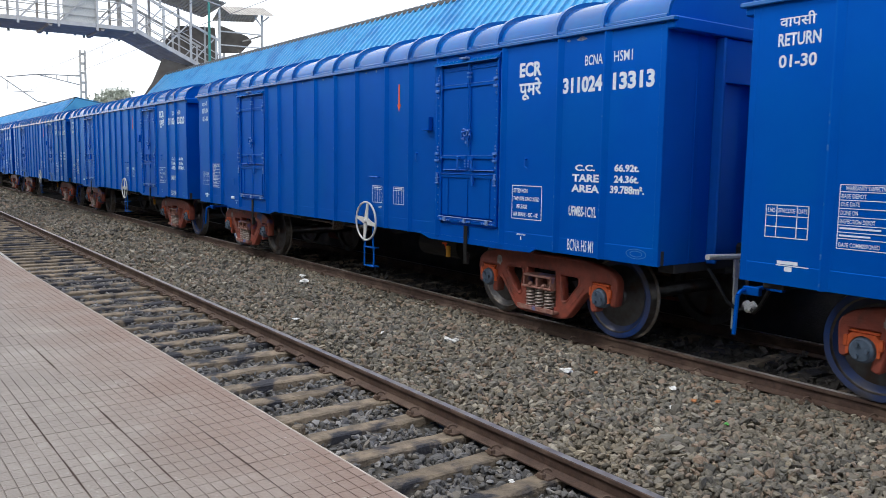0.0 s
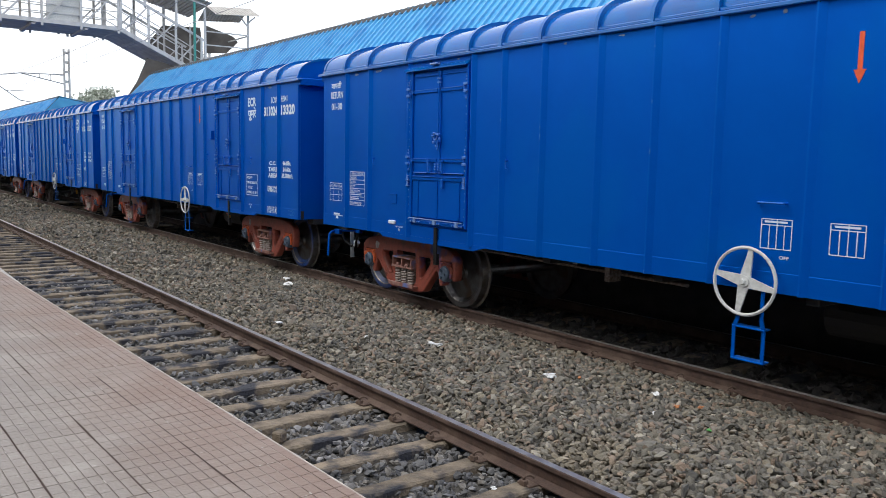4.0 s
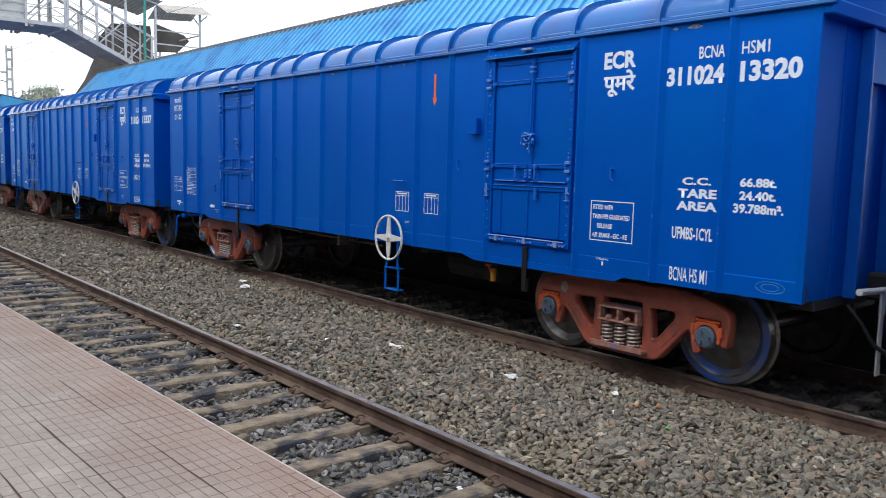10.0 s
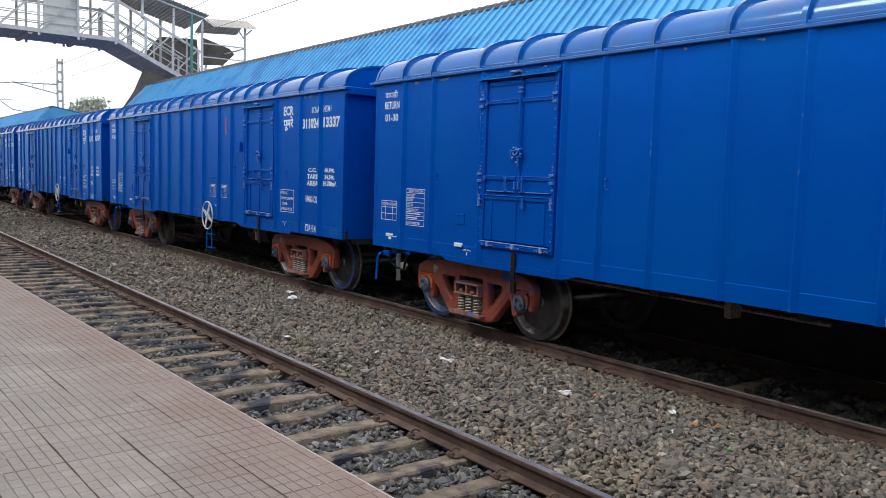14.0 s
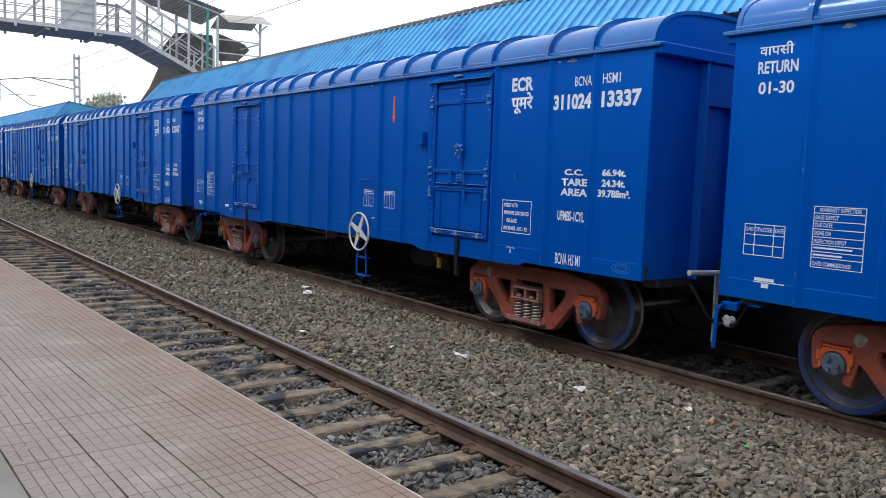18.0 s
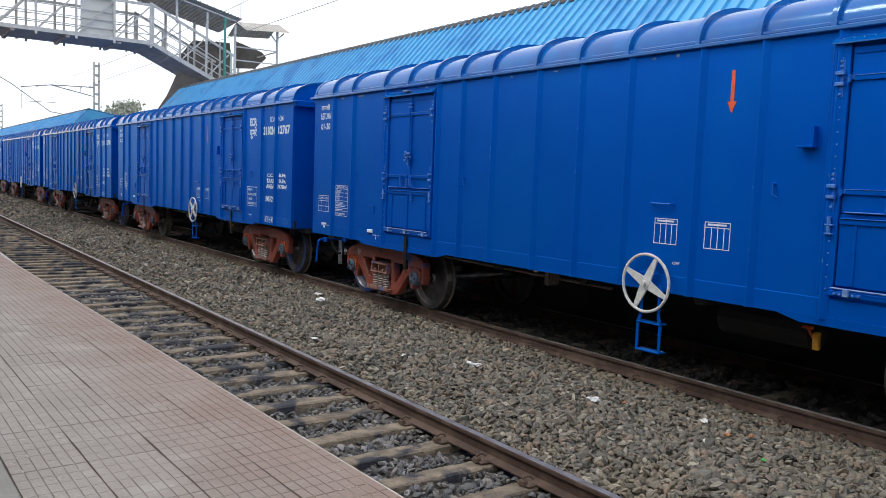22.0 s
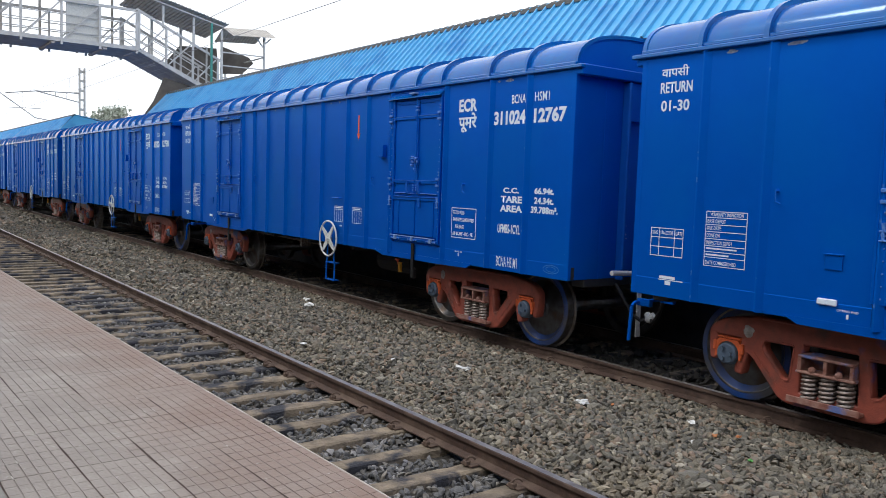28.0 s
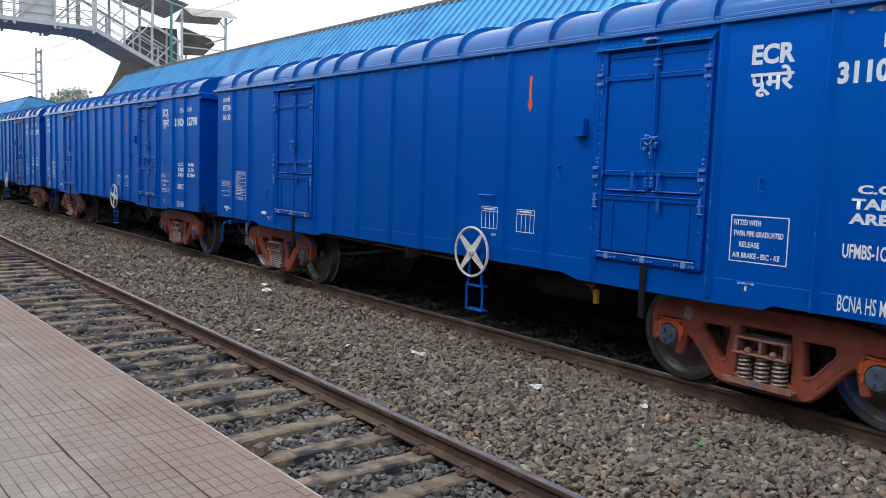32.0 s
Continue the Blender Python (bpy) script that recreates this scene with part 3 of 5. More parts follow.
BOLSTER = material("dusty_red_steel", (0.29, 0.165, 0.135), 0.6, color2=(0.20, 0.075, 0.055), scale=14, bump=0.2, stain=(0.10, 0.14, 0.34), stain_scale=5,
                   stain_at=(0.56, 0.66))
PITCH = 14.452         # from coupling to coupling
SIDE = 6.403           # outer face of the side sheets
HALF = TRACK - SIDE
Y0, Y1, MID = 1.27, 14.79, 8.03
EAVE, SILL = 3.43, 0.985
RIBS = [2.10, 2.80, 5.84, 6.50, 7.39, 8.11, 8.83, 9.67, 10.35, 13.385, 14.075]
DOORS = [(3.79, 5.12), (10.95, 12.32)]
HOOPS = sorted(RIBS + [3.83, 4.45, 5.15, 10.97, 11.66, 12.36])


def side_panel(y0, y1, sign):
    """One pressed side sheet with a soft fold at its edges; local x from the wagon's middle."""
    bm = bmesh.new()
    prof = [(y0, 0.0), (y0 + 0.012, 0.0), (y1 - 0.012, 0.0), (y1, 0.0)]
    rows = []
    for z in (SILL, 1.16, 1.165, 2.2, EAVE - 0.02):
        rows.append([bm.verts.new((sign * (HALF - d + (0.002 if z < 1.163 else 0)), y, z)) for y, d in prof])
    for a, b in zip(rows, rows[1:]):
        for i in range(3):
            bm.faces.new((a[i], a[i + 1], b[i + 1], b[i]))
    return bm


def hat_rib(y, sign, z0=SILL, z1=EAVE - 0.02, d=0.040):
    """Pressed stiffener: a sharp step on one flank, a worn crest and a long slope on the other."""
    y -= 0.03
    pts = [(y - 0.086, 0.001), (y - 0.030, d), (y - 0.022, d + 0.001), (y - 0.014, d), (y - 0.002, 0.001)]
    bm = bmesh.new()
    pr = [(sign * (HALF + p[1]), p[0]) for p in pts] + [(sign * (HALF - 0.02), pts[-1][0]), (sign * (HALF - 0.02), pts[0][0])]
    extrude_profile(bm, pr, "z", z0, z1)
    me = mesh_of("side_rib", bm, [BLUE, BLUE_WORN])
    for p in me.polygons:
        if abs(p.normal.x) > 0.97 and abs(p.center.x) > HALF + 0.03:
            p.material_index = 1
    return me


def roof_outline(n=14, grow=0.0):
    """Half-ellipse-like arch from eave to eave: list of (x, z)."""
    pts = []
    for i in range(n + 1):
        a = math.pi * i / n
        c = math.cos(a)
        pts.append((-math.copysign(abs(c) ** 0.55, c) * (HALF + grow), EAVE + (0.435 + grow) * abs(math.sin(a)) ** 0.8))
    return pts


def roof_mesh(y0, y1, grow=0.0, lower=0.0):
    bm = bmesh.new()
    pts = roof_outline(30, grow)
    inner = roof_outline(30, grow - 0.03)
    extrude_profile(bm, pts + inner[::-1], "y", y0, y1)
    return bm


# Lighter blue paints the glints of small door fittings into their colour.
RIVET = material("glint_light_blue_paint", (0.015, 0.13, 0.52), 0.3, color2=(0.12, 0.25, 0.58), scale=60, spec=0.6)


def hoop(bm, at, R, r, seg):
    """A ring of round bar about the x axis."""
    rings = []
    for i in range(seg):
        a = 2 * math.pi * i / seg
        rings.append([bm.verts.new((at[0] + r * math.sin(b), at[1] + (R + r * math.cos(b)) * math.cos(a), at[2] + (R + r * math.cos(b)) * math.sin(a)))
                      for b in [2 * math.pi * k / 8 for k in range(8)]])
    for i in range(seg):
        a, b = rings[i], rings[(i + 1) % seg]
        for k in range(8):
            bm.faces.new((a[k], a[(k + 1) % 8], b[(k + 1) % 8], b[k]))
    return bm


def build_door(wagon, y0, y1, sign, flip):
    """A double-leaf flap door with rivets, straps, hinges, lock and a lower drop flap."""
    X = HALF + 0.0
    mid = (y0 + y1) / 2

    def bx(name, a, b, z0, z1, d0, d1, parent, mat=BLUE, bevel=0.004, label=""):
        bm = bmesh.new()
        xa, xb = sorted((sign * (X + d0), sign * (X + d1)))
        box(bm, xa, xb, a, b, z0, z1, bevel)
        return part(name, bm, mat, parent, label)
    frame_ob = bx("door_frame", y0 - 0.02, y1 + 0.02, 3.335, 3.36, -0.01, 0.02, wagon)
    bm = bmesh.new()                    # sloping rain guard
    extrude_profile(bm, [(sign * (X + 0.0), 3.355), (sign * (X + 0.075), 3.29), (sign * (X + 0.075), 3.278), (sign * (X + 0.0), 3.30)], "y", y0 - 0.01, y1 + 0.015)
    part("rain_guard", bm, BLUE_ROOF, frame_ob)
    bx("far_jamb", y1 - 0.125, y1 - 0.002, 1.20, 3.285, -0.02, 0.022, frame_ob)
    bx("far_angle", y1 - 0.02, y1 + 0.004, 1.20, 3.285, 0.0, 0.040, frame_ob)
    bx("near_jamb", y0 + 0.002, y0 + 0.055, 1.20, 3.285, -0.02, 0.022, frame_ob)
    bx("near_angle", y0 - 0.012, y0 + 0.012, 1.20, 3.285, 0.0, 0.040, frame_ob)
    bx("edge_strip", y1 + 0.0045, y1 + 0.0085, 2.45, 3.28, 0.034, 0.0415, frame_ob, BLUE_FIT, 0.0)
    bm = bmesh.new()
    for a in (y0 + 0.032, y1 - 0.068):
        for i in range(20):
            bmesh.ops.create_icosphere(bm, subdivisions=1, radius=0.0085, matrix=Matrix.Translation((sign * (X + 0.024), a, 1.25 + i * 0.101)))
    for i in range(15):
        bmesh.ops.create_icosphere(bm, subdivisions=1, radius=0.007, matrix=Matrix.Translation((sign * (X + 0.046), y0 + 0.07 + i * (y1 - y0 - 0.14) / 14, 3.319)))
    tagged(part("rivets", bm, RIVET, frame_ob), kind="stuff")
    for a, hs in ((y0 + 0.030, 1), (y1 - 0.062, -1)):
        for z in (3.00, 2.07):          # hinge brackets on the jambs
            bx("hinge_plate", a - 0.026, a + 0.026, z - 0.16, z + 0.16, 0.020, 0.030, frame_ob, BLUE_FIT)
            for dz in (-0.045, 0.045):
                bx("hinge_lug", a - 0.036, a + 0.036, z + dz - 0.016, z + dz + 0.016, 0.03, 0.062, frame_ob, RIVET)
            for dz in (-0.13, 0.10, 0.14):
                bm = bmesh.new()
                bmesh.ops.create_icosphere(bm, subdivisions=1, radius=0.014, matrix=Matrix.Translation((sign * (X + 0.033), a, z + dz)))
                part("bolt", bm, RIVET, frame_ob)
        for z in (1.83, 1.755):         # flap catches
            bm = bmesh.new()
            rod(bm, (sign * (X + 0.045), a - 0.004, z - 0.035), (sign * (X + 0.045), a + 0.004, z + 0.030), 0.015, 8)
            box(bm, *sorted((sign * (X + 0.02), sign * (X + 0.058))), a - 0.034, a + 0.030, z - 0.046, z - 0.032, 0.004)
            part("flap_catch", bm, RIVET, frame_ob)
    bx("lamp_bracket", mid - 0.085, mid + 0.065, 3.330, 3.352, 0.030, 0.095, frame_ob, PALE)
    ya, yb = y0 + 0.062, y1 - 0.135
    mid = (ya + yb) / 2
    for a, b in ((ya, mid - 0.006), (mid + 0.006, yb)):
        leaf = bx("door_leaf", a, b, 1.895, 3.255, -0.03, -0.004, wagon)
        for z in (3.0, 2.07):
            bx("strap", a + 0.02, b - 0.02, z - 0.022, z + 0.020, -0.004, 0.016, leaf, BLUE)
            # paler sliver draws the highlight along the strap's top edge
            bx("strap_edge", a + 0.02, b - 0.02, z + 0.0202, z + 0.0245, -0.004, 0.021, leaf, RIVET, 0.0)
        bx("top_rail", a + 0.02, b - 0.02, 3.195, 3.213, -0.004, 0.008, leaf, BLUE)
        bx("bottom_rail", a + 0.02, b - 0.04, 1.897, 1.908, -0.004, 0.030, leaf, RIVET)
        h = a if a == ya else b
        for z in (3.0, 2.07):
            bm = bmesh.new()
            rod(bm, (sign * (X + 0.030), h, z - 0.035), (sign * (X + 0.030), h, z + 0.035), 0.014, 8)
            box(bm, *sorted((sign * (X - 0.004), sign * (X + 0.028))), h - 0.035, h + 0.035, z - 0.016, z + 0.016, 0.004)
            part("hinge", bm, BLUE_FIT, leaf)
    bx("meeting_bar", mid - 0.045, mid + 0.020, 1.92, 3.25, -0.006, 0.010, wagon, BLUE)
    bm = bmesh.new()
    rod(bm, (sign * (X + 0.034), mid - 0.035, 2.40), (sign * (X + 0.034), mid - 0.035, 3.27), 0.010, 8)
    lock_bar = part("lock_bar", bm, BLUE, wagon)
    for z in (3.15, 3.10):
        bx("bar_guide", mid - 0.062, mid + 0.0, z - 0.010, z + 0.010, 0.0, 0.045, lock_bar, RIVET)
    # lock
    bm = bmesh.new()
    s = sign
    zc = 2.36
    box(bm, *sorted((s * (X + 0.0), s * (X + 0.04))), mid - 0.07, mid + 0.05, zc - 0.05, zc + 0.03, 0.006)
    rod(bm, (s * (X + 0.05), mid - 0.11, zc + 0.06), (s * (X + 0.05), mid + 0.08, zc + 0.035), 0.014, 8)
    rod(bm, (s * (X + 0.045), mid + 0.08, zc + 0.06), (s * (X + 0.045), mid + 0.09, zc - 0.06), 0.014, 8)
    rod(bm, (s * (X + 0.045), mid - 0.03, zc - 0.02), (s * (X + 0.045), mid - 0.03, zc - 0.15), 0.015, 8)
    lock = part("door_lock", bm, BLUE_FIT, wagon)
    for dy, dz, r in ((-0.06, 0.05, 0.020), (0.03, 0.07, 0.018), (-0.09, 0.0, 0.016), (0.045, -0.05, 0.018), (-0.02, -0.10, 0.016)):
        bm = bmesh.new()
        bmesh.ops.create_icosphere(bm, subdivisions=2, radius=r, matrix=Matrix.Translation((s * (X + 0.055), mid + dy, zc + dz)))
        part("lock_bolt", bm, RIVET, lock)
    bm = bmesh.new()
    hoop(bm, (s * (X + 0.05), mid + 0.01, zc + 0.03), 0.042, 0.008, 14)
    part("lock_ring", bm, RIVET, lock)
    for dy, dz in ((0.17, 1.915), (-0.13, 1.915)):
        bm = bmesh.new()
        box(bm, *sorted((s * (X + 0.01), s * (X + 0.05))), mid + dy - 0.03, mid + dy + 0.03, dz - 0.02, dz + 0.02, 0.005)
        rod(bm, (s * (X + 0.05), mid + dy, dz), (s * (X + 0.05), mid + dy, dz + 0.14), 0.013, 8)
        box(bm, *sorted((s * (X + 0.02), s * (X + 0.06))), mid + dy - 0.022, mid + dy + 0.022, dz + 0.13, dz + 0.165, 0.005)
        part("latch", bm, BLUE_FIT, lock)
    for dy in (-0.035, 0.035):          # hasp plates with their bolts
        hasp = bx("hasp_plate", mid + dy - 0.022, mid + dy + 0.022, 1.93, 2.04, 0.0, 0.022, lock, BLUE_FIT)
        for dz in (1.95, 1.985, 2.02):
            bm = bmesh.new()
            bmesh.ops.create_icosphere(bm, subdivisions=1, radius=0.011, matrix=Matrix.Translation((s * (X + 0.026), mid + dy, dz)))
            part("hasp_bolt", bm, RIVET, lock)
    bx("drop_latch", mid - 0.155, mid - 0.115, 1.70, 1.83, 0.02, 0.045, lock, BLUE_FIT)
    # lower flap
    flap = bx("drop_flap", ya, yb, 1.285, 1.888, -0.03, 0.002, wagon)
    bx("top_angle", ya, yb, 1.80, 1.845, 0.002, 0.020, flap, BLUE)
    bx("top_lip", ya, yb, 1.8452, 1.855, 0.002, 0.032, flap, BLUE_FIT)
    for a in (ya + 0.10, mid, yb - 0.14):
        bx("stiffener", a - 0.010, a + 0.014, 1.30, 1.80, 0.002, 0.014, flap)
    bm = bmesh.new()
    rod(bm, (s * (X + 0.05), ya - 0.01, 1.268), (s * (X + 0.05), yb + 0.01, 1.268), 0.007, 8)
    part("hinge_rod", bm, PALE, flap)
    bx("flap_plate", ya - 0.03, yb + 0.03, 1.20, 1.243, 0.0, 0.030, flap, BLUE)
    for a in (ya + 0.1, mid, yb - 0.12):
        bx("hinge", a - 0.024, a + 0.024, 1.205, 1.272, 0.03, 0.062, flap, PALE)
        bx("hinge_strap", a - 0.12, a + 0.12, 1.207, 1.236, 0.030, 0.040, flap, BLUE_FIT)
        for dy in (-0.10, -0.055, 0.055, 0.10):
            bm = bmesh.new()
            bmesh.ops.create_icosphere(bm, subdivisions=1, radius=0.013, matrix=Matrix.Translation((s * (X + 0.043), a + dy, 1.221)))
            part("hinge_bolt", bm, RIVET, flap)
    # skirt under the door
    bm = bmesh.new()
    extrude_profile(bm, [(y0 - 0.75, SILL + 0.02), (y0 - 0.62, SILL - 0.045), (y0 - 0.1, SILL - 0.055), (y1 + 0.15, SILL - 0.055), (y1 + 0.45, SILL + 0.02)]
                    if not flip else
                    [(y0 - 0.45, SILL + 0.02), (y0 - 0.15, SILL - 0.055), (y1 + 0.1, SILL - 0.055), (y1 + 0.62, SILL - 0.045), (y1 + 0.75, SILL + 0.02)],
                    "x", *sorted((s * (X - 0.03), s * (X + 0.008))))
    part("door_skirt", bm, BLUE, wagon)
    bm = bmesh.new()
    box(bm, *sorted((s * (X + 0.012), s * (X + 0.03))), mid - 0.035, mid + 0.035, 0.80, 1.17, 0.004)
    box(bm, *sorted((s * (X - 0.03), s * (X + 0.028))), mid - 0.035, mid + 0.035, 0.66, 0.81, 0.008)
    part("flap_stop", bm, RUBBER, wagon, "black steel strap hanging below the door")


def spring(bm, x, y, z0, z1, r, turns=5, wire=0.016):
    n = turns * 9
    pts = [(x + r * math.cos(2 * math.pi * turns * i / n), y + r * math.sin(2 * math.pi * turns * i / n), z0 + (z1 - z0) * i / n) for i in range(n + 1)]
    prev = None
    for i, p in enumerate(pts):
        a = 2 * math.pi * turns * i / n
        out_ = Vector((math.cos(a), math.sin(a), 0))
        ring = [bm.verts.new(Vector(p) + wire * (math.cos(k * math.pi / 3) * out_ + math.sin(k * math.pi / 3) * Vector((0, 0, 1)))) for k in range(6)]
        if prev:
            for k in range(6):
                bm.faces.new((prev[k], prev[(k + 1) % 6], ring[(k + 1) % 6], ring[k]))
        prev = ring


def wheel_mesh(paint):
    prof = [(-0.070, 0.0), (-0.070, 0.11), (-0.035, 0.125), (-0.015, 0.20), (0.0, 0.36), (-0.050, 0.415), (-0.062, 0.428), (-0.070, 0.432), (-0.070, 0.482),
            (-0.062, 0.494), (0.04, 0.502), (0.055, 0.528), (0.068, 0.528), (0.068, 0.43), (0.02, 0.40), (0.02, 0.0)]
    bm = lathe(bmesh.new(), prof, 40, "x")
    me = mesh_of("wheel", bm, [STEEL, TREAD, OVERSPRAY], True)
    for p in me.polygons:
        r = math.hypot(p.center.y, p.center.z)
        if (r > 0.49 and -0.06 < p.center.x < 0.05) or 0.40 < r < 0.434 and p.center.x < -0.05:
            p.material_index = 1
        elif paint and r > 0.30 and p.center.x < 0.03:
            p.material_index = 2
    return me


AXLE_Z = 0.49
WHEEL_X = 0.872


def build_bogie(wagon, yc):
    """Cast three-piece bogie: two side frames with springs and axle boxes, a bolster and two wheelsets."""
    frame_pts = [(-0.70, 0.885, 0.10), (0.70, 0.885, 0.10), (1.08, 0.815, 0.10), (1.215, 0.72, 0.08), (1.215, 0.60, 0.04), (1.195, 0.42, 0.02),
                 (1.15, 0.42, 0.02), (1.15, 0.672, 0.02), (0.85, 0.672, 0.02), (0.925, 0.33, 0.02), (0.865, 0.315, 0.02), (0.815, 0.55, 0.05), (0.74, 0.50, 0.03), (0.45, 0.165, 0.06), (0.32, 0.145, 0.04),
                 (-0.32, 0.145, 0.04), (-0.45, 0.165, 0.06), (-0.74, 0.50, 0.03), (-0.815, 0.55, 0.05), (-0.865, 0.315, 0.02), (-0.925, 0.33, 0.02),
                 (-0.85, 0.672, 0.02), (-1.15, 0.672, 0.02), (-1.15, 0.42, 0.02), (-1.195, 0.42, 0.02), (-1.215, 0.60, 0.04), (-1.215, 0.72, 0.08), (-1.08, 0.815, 0.10)]
    window = [(0.33, 0.685, 0.04), (0.64, 0.685, 0.05), (0.66, 0.60, 0.05), (0.44, 0.345, 0.04), (0.365, 0.345, 0.03)]
    holes = [window, [(-a, b, r) for a, b, r in window[::-1]],
             [(0.26, 0.72, 0.03), (0.28, 0.25, 0.02), (-0.28, 0.25, 0.02), (-0.26, 0.72, 0.03)]]

    def fillet(pts, seg=4):
        """Outline with rounded corners; each point brings its radius."""
        res = []
        k = len(pts)
        for i, (x, z, r) in enumerate(pts):
            p, a, b = Vector((x, z)), Vector(pts[i - 1][:2]), Vector(pts[(i + 1) % k][:2])
            da, db = (a - p), (b - p)
            ra, rb = min(r, da.length * 0.45), min(r, db.length * 0.45)
            p0, p2 = p + da.normalized() * ra, p + db.normalized() * rb
            for j in range(seg + 1):
                t = j / seg
                res.append(tuple((1 - t) ** 2 * p0 + 2 * t * (1 - t) * p + t * t * p2))
        return res
    frame_pts, holes = fillet(frame_pts), [fillet(h) for h in holes]
    for s in (-1, 1):
        X = 1.14
        cu = bpy.data.curves.new("side_frame", "CURVE")
        cu.dimensions, cu.fill_mode, cu.extrude, cu.bevel_depth, cu.bevel_resolution = "2D", "BOTH", 0.045, 0.018, 1
        for ptsl in [frame_pts] + holes:
            sp = cu.splines.new("POLY")
            sp.points.add(len(ptsl) - 1)
            for q, (a, b) in zip(sp.points, ptsl):
                q.co = (a, b, 0, 1)
            sp.use_cyclic_u = True
        tmp = bpy.data.objects.new("tmp", cu)
        scene.collection.objects.link(tmp)
        bpy.context.view_layer.update()
        me = bpy.data.meshes.new_from_object(tmp.evaluated_get(bpy.context.evaluated_depsgraph_get()))
        bpy.data.objects.remove(tmp)
        me.transform(Matrix(((0, 0, 1, s * X), (1, 0, 0, yc), (0, 1, 0, 0), (0, 0, 0, 1))))
        me.materials.clear()
        me.materials.append(RED)
        fr = part("side_frame", me, RED, wagon, "red oxide cast steel bogie side frame")
        # raised rims round the windows, spring seat and top flange
        for h in holes[:2]:
            bm = bmesh.new()
            for p, q in zip(h, h[1:] + h[:1]):
                rod(bm, (s * (X + 0.058), yc + p[0], p[1]), (s * (X + 0.058), yc + q[0], q[1]), 0.013, 6)
            part("window_rim", bm, RED, fr)
        bm = bmesh.new()
        box(bm, *sorted((s * (X + 0.03), s * (X + 0.16))), yc - 0.33, yc + 0.33, 0.185, 0.218, 0.008)
        box(bm, *sorted((s * (X + 0.145), s * (X + 0.16))), yc - 0.33, yc + 0.33, 0.185, 0.245, 0.004)
        part("spring_seat", bm, BOLSTER, fr)
        bm = bmesh.new()
        box(bm, *sorted((s * (X + 0.04), s * (X + 0.072))), yc - 0.66, yc + 0.66, 0.868, 0.892, 0.008)
        part("rib", bm, RED, fr)
        bm = bmesh.new()
        pts = []
        for i in range(26):
            t = 2 * math.pi * i / 26
            k = 0.062 + 0.022 * noise.noise((3 * math.cos(t), 3 * math.sin(t), yc))
            pts.append((yc + 0.80 + k * math.cos(t) * 0.9, 0.735 + k * math.sin(t)))
        extrude_profile(bm, pts, "x", *sorted((s * (X + 0.060), s * (X + 0.066))))
        part("paint_blotch", bm, PUTTY, fr, "smear of pale grey putty")
        for i in range(7):
            for sg in (-1, 1):
                f = i / 7
                bm = bmesh.new()
                bar(bm, (s * (X + 0.064), yc + sg * (0.715 - 0.26 * f), 0.525 - 0.28 * f), (s * (X + 0.064), yc + sg * (0.735 - 0.26 * f), 0.555 - 0.28 * f), 0.012, 0.014)
                part("casting_mark", bm, RED, fr)
        # bolster end with two pockets, and the springs under it
        bm = bmesh.new()
        box(bm, *sorted((s * (X - 0.10), s * (X + 0.15))), yc - 0.265, yc + 0.265, 0.462, 0.490, 0.008)
        box(bm, *sorted((s * (X - 0.10), s * (X + 0.15))), yc - 0.25, yc + 0.25, 0.605, 0.632, 0.008)
        for a in (-0.235, 0.0, 0.235):
            box(bm, *sorted((s * (X - 0.10), s * (X + 0.14))), yc + a - 0.017, yc + a + 0.017, 0.488, 0.607, 0.004)
        box(bm, *sorted((s * (X - 0.10), s * (X - 0.02))), yc - 0.23, yc + 0.23, 0.488, 0.607)
        part("bolster_end", bm, BOLSTER, fr, "dusty pale bolster end with two pockets")
        for a in (-0.12, 0.12):
            bm = bmesh.new()
            bmesh.ops.create_icosphere(bm, subdivisions=2, radius=0.034, matrix=Matrix.Translation((s * (X + 0.125), yc + a, 0.505)))
            part("spring_boss", bm, BOLSTER, fr)
        for i, a in enumerate((-0.165, 0.0, 0.165)):
            bm = bmesh.new()
            spring(bm, s * (X + 0.055), yc + a, 0.225, 0.462, 0.062, 6, 0.0165)
            rod(bm, (s * (X + 0.055), yc + a, 0.22), (s * (X + 0.055), yc + a, 0.46), 0.030, 8)
            part("coil_spring", bm, SPRING, fr, "grey coil spring", True)
        for a in (-1.0, 1.0):
            bm = bmesh.new()
            arch = [(-0.142, 0.44), (-0.150, 0.56), (-0.105, 0.628), (0.105, 0.628), (0.150, 0.56), (0.142, 0.44), (0.118, 0.44)]
            arch += [(0.118 * math.cos(math.pi * k / 10), AXLE_Z + 0.118 * math.sin(math.pi * k / 10)) for k in range(11)] + [(-0.118, 0.44)]
            extrude_profile(bm, [(yc + a + p, z) for p, z in arch], "x", *sorted((s * (X - 0.07), s * (X + 0.085))))
            box(bm, *sorted((s * (X - 0.07), s * (X + 0.075))), yc + a - 0.125, yc + a + 0.125, 0.630, 0.650, 0.006)
            for lug in (-0.165, 0.128):
                box(bm, *sorted((s * (X + 0.02), s * (X + 0.095))), yc + a + lug, yc + a + lug + 0.037, 0.50, 0.60, 0.008)
            part("bearing_adapter", bm, ORANGE if rng.random() < 0.55 else RED, fr)
            bm = bmesh.new()
            lathe(bm, [(0, 0.0), (0, 0.118), (0.06, 0.118), (0.07, 0.108), (0.10, 0.105), (0.115, 0.09), (0.118, 0.0)], 20, "x")
            for k in range(3):
                t = k * 2 * math.pi / 3 + a
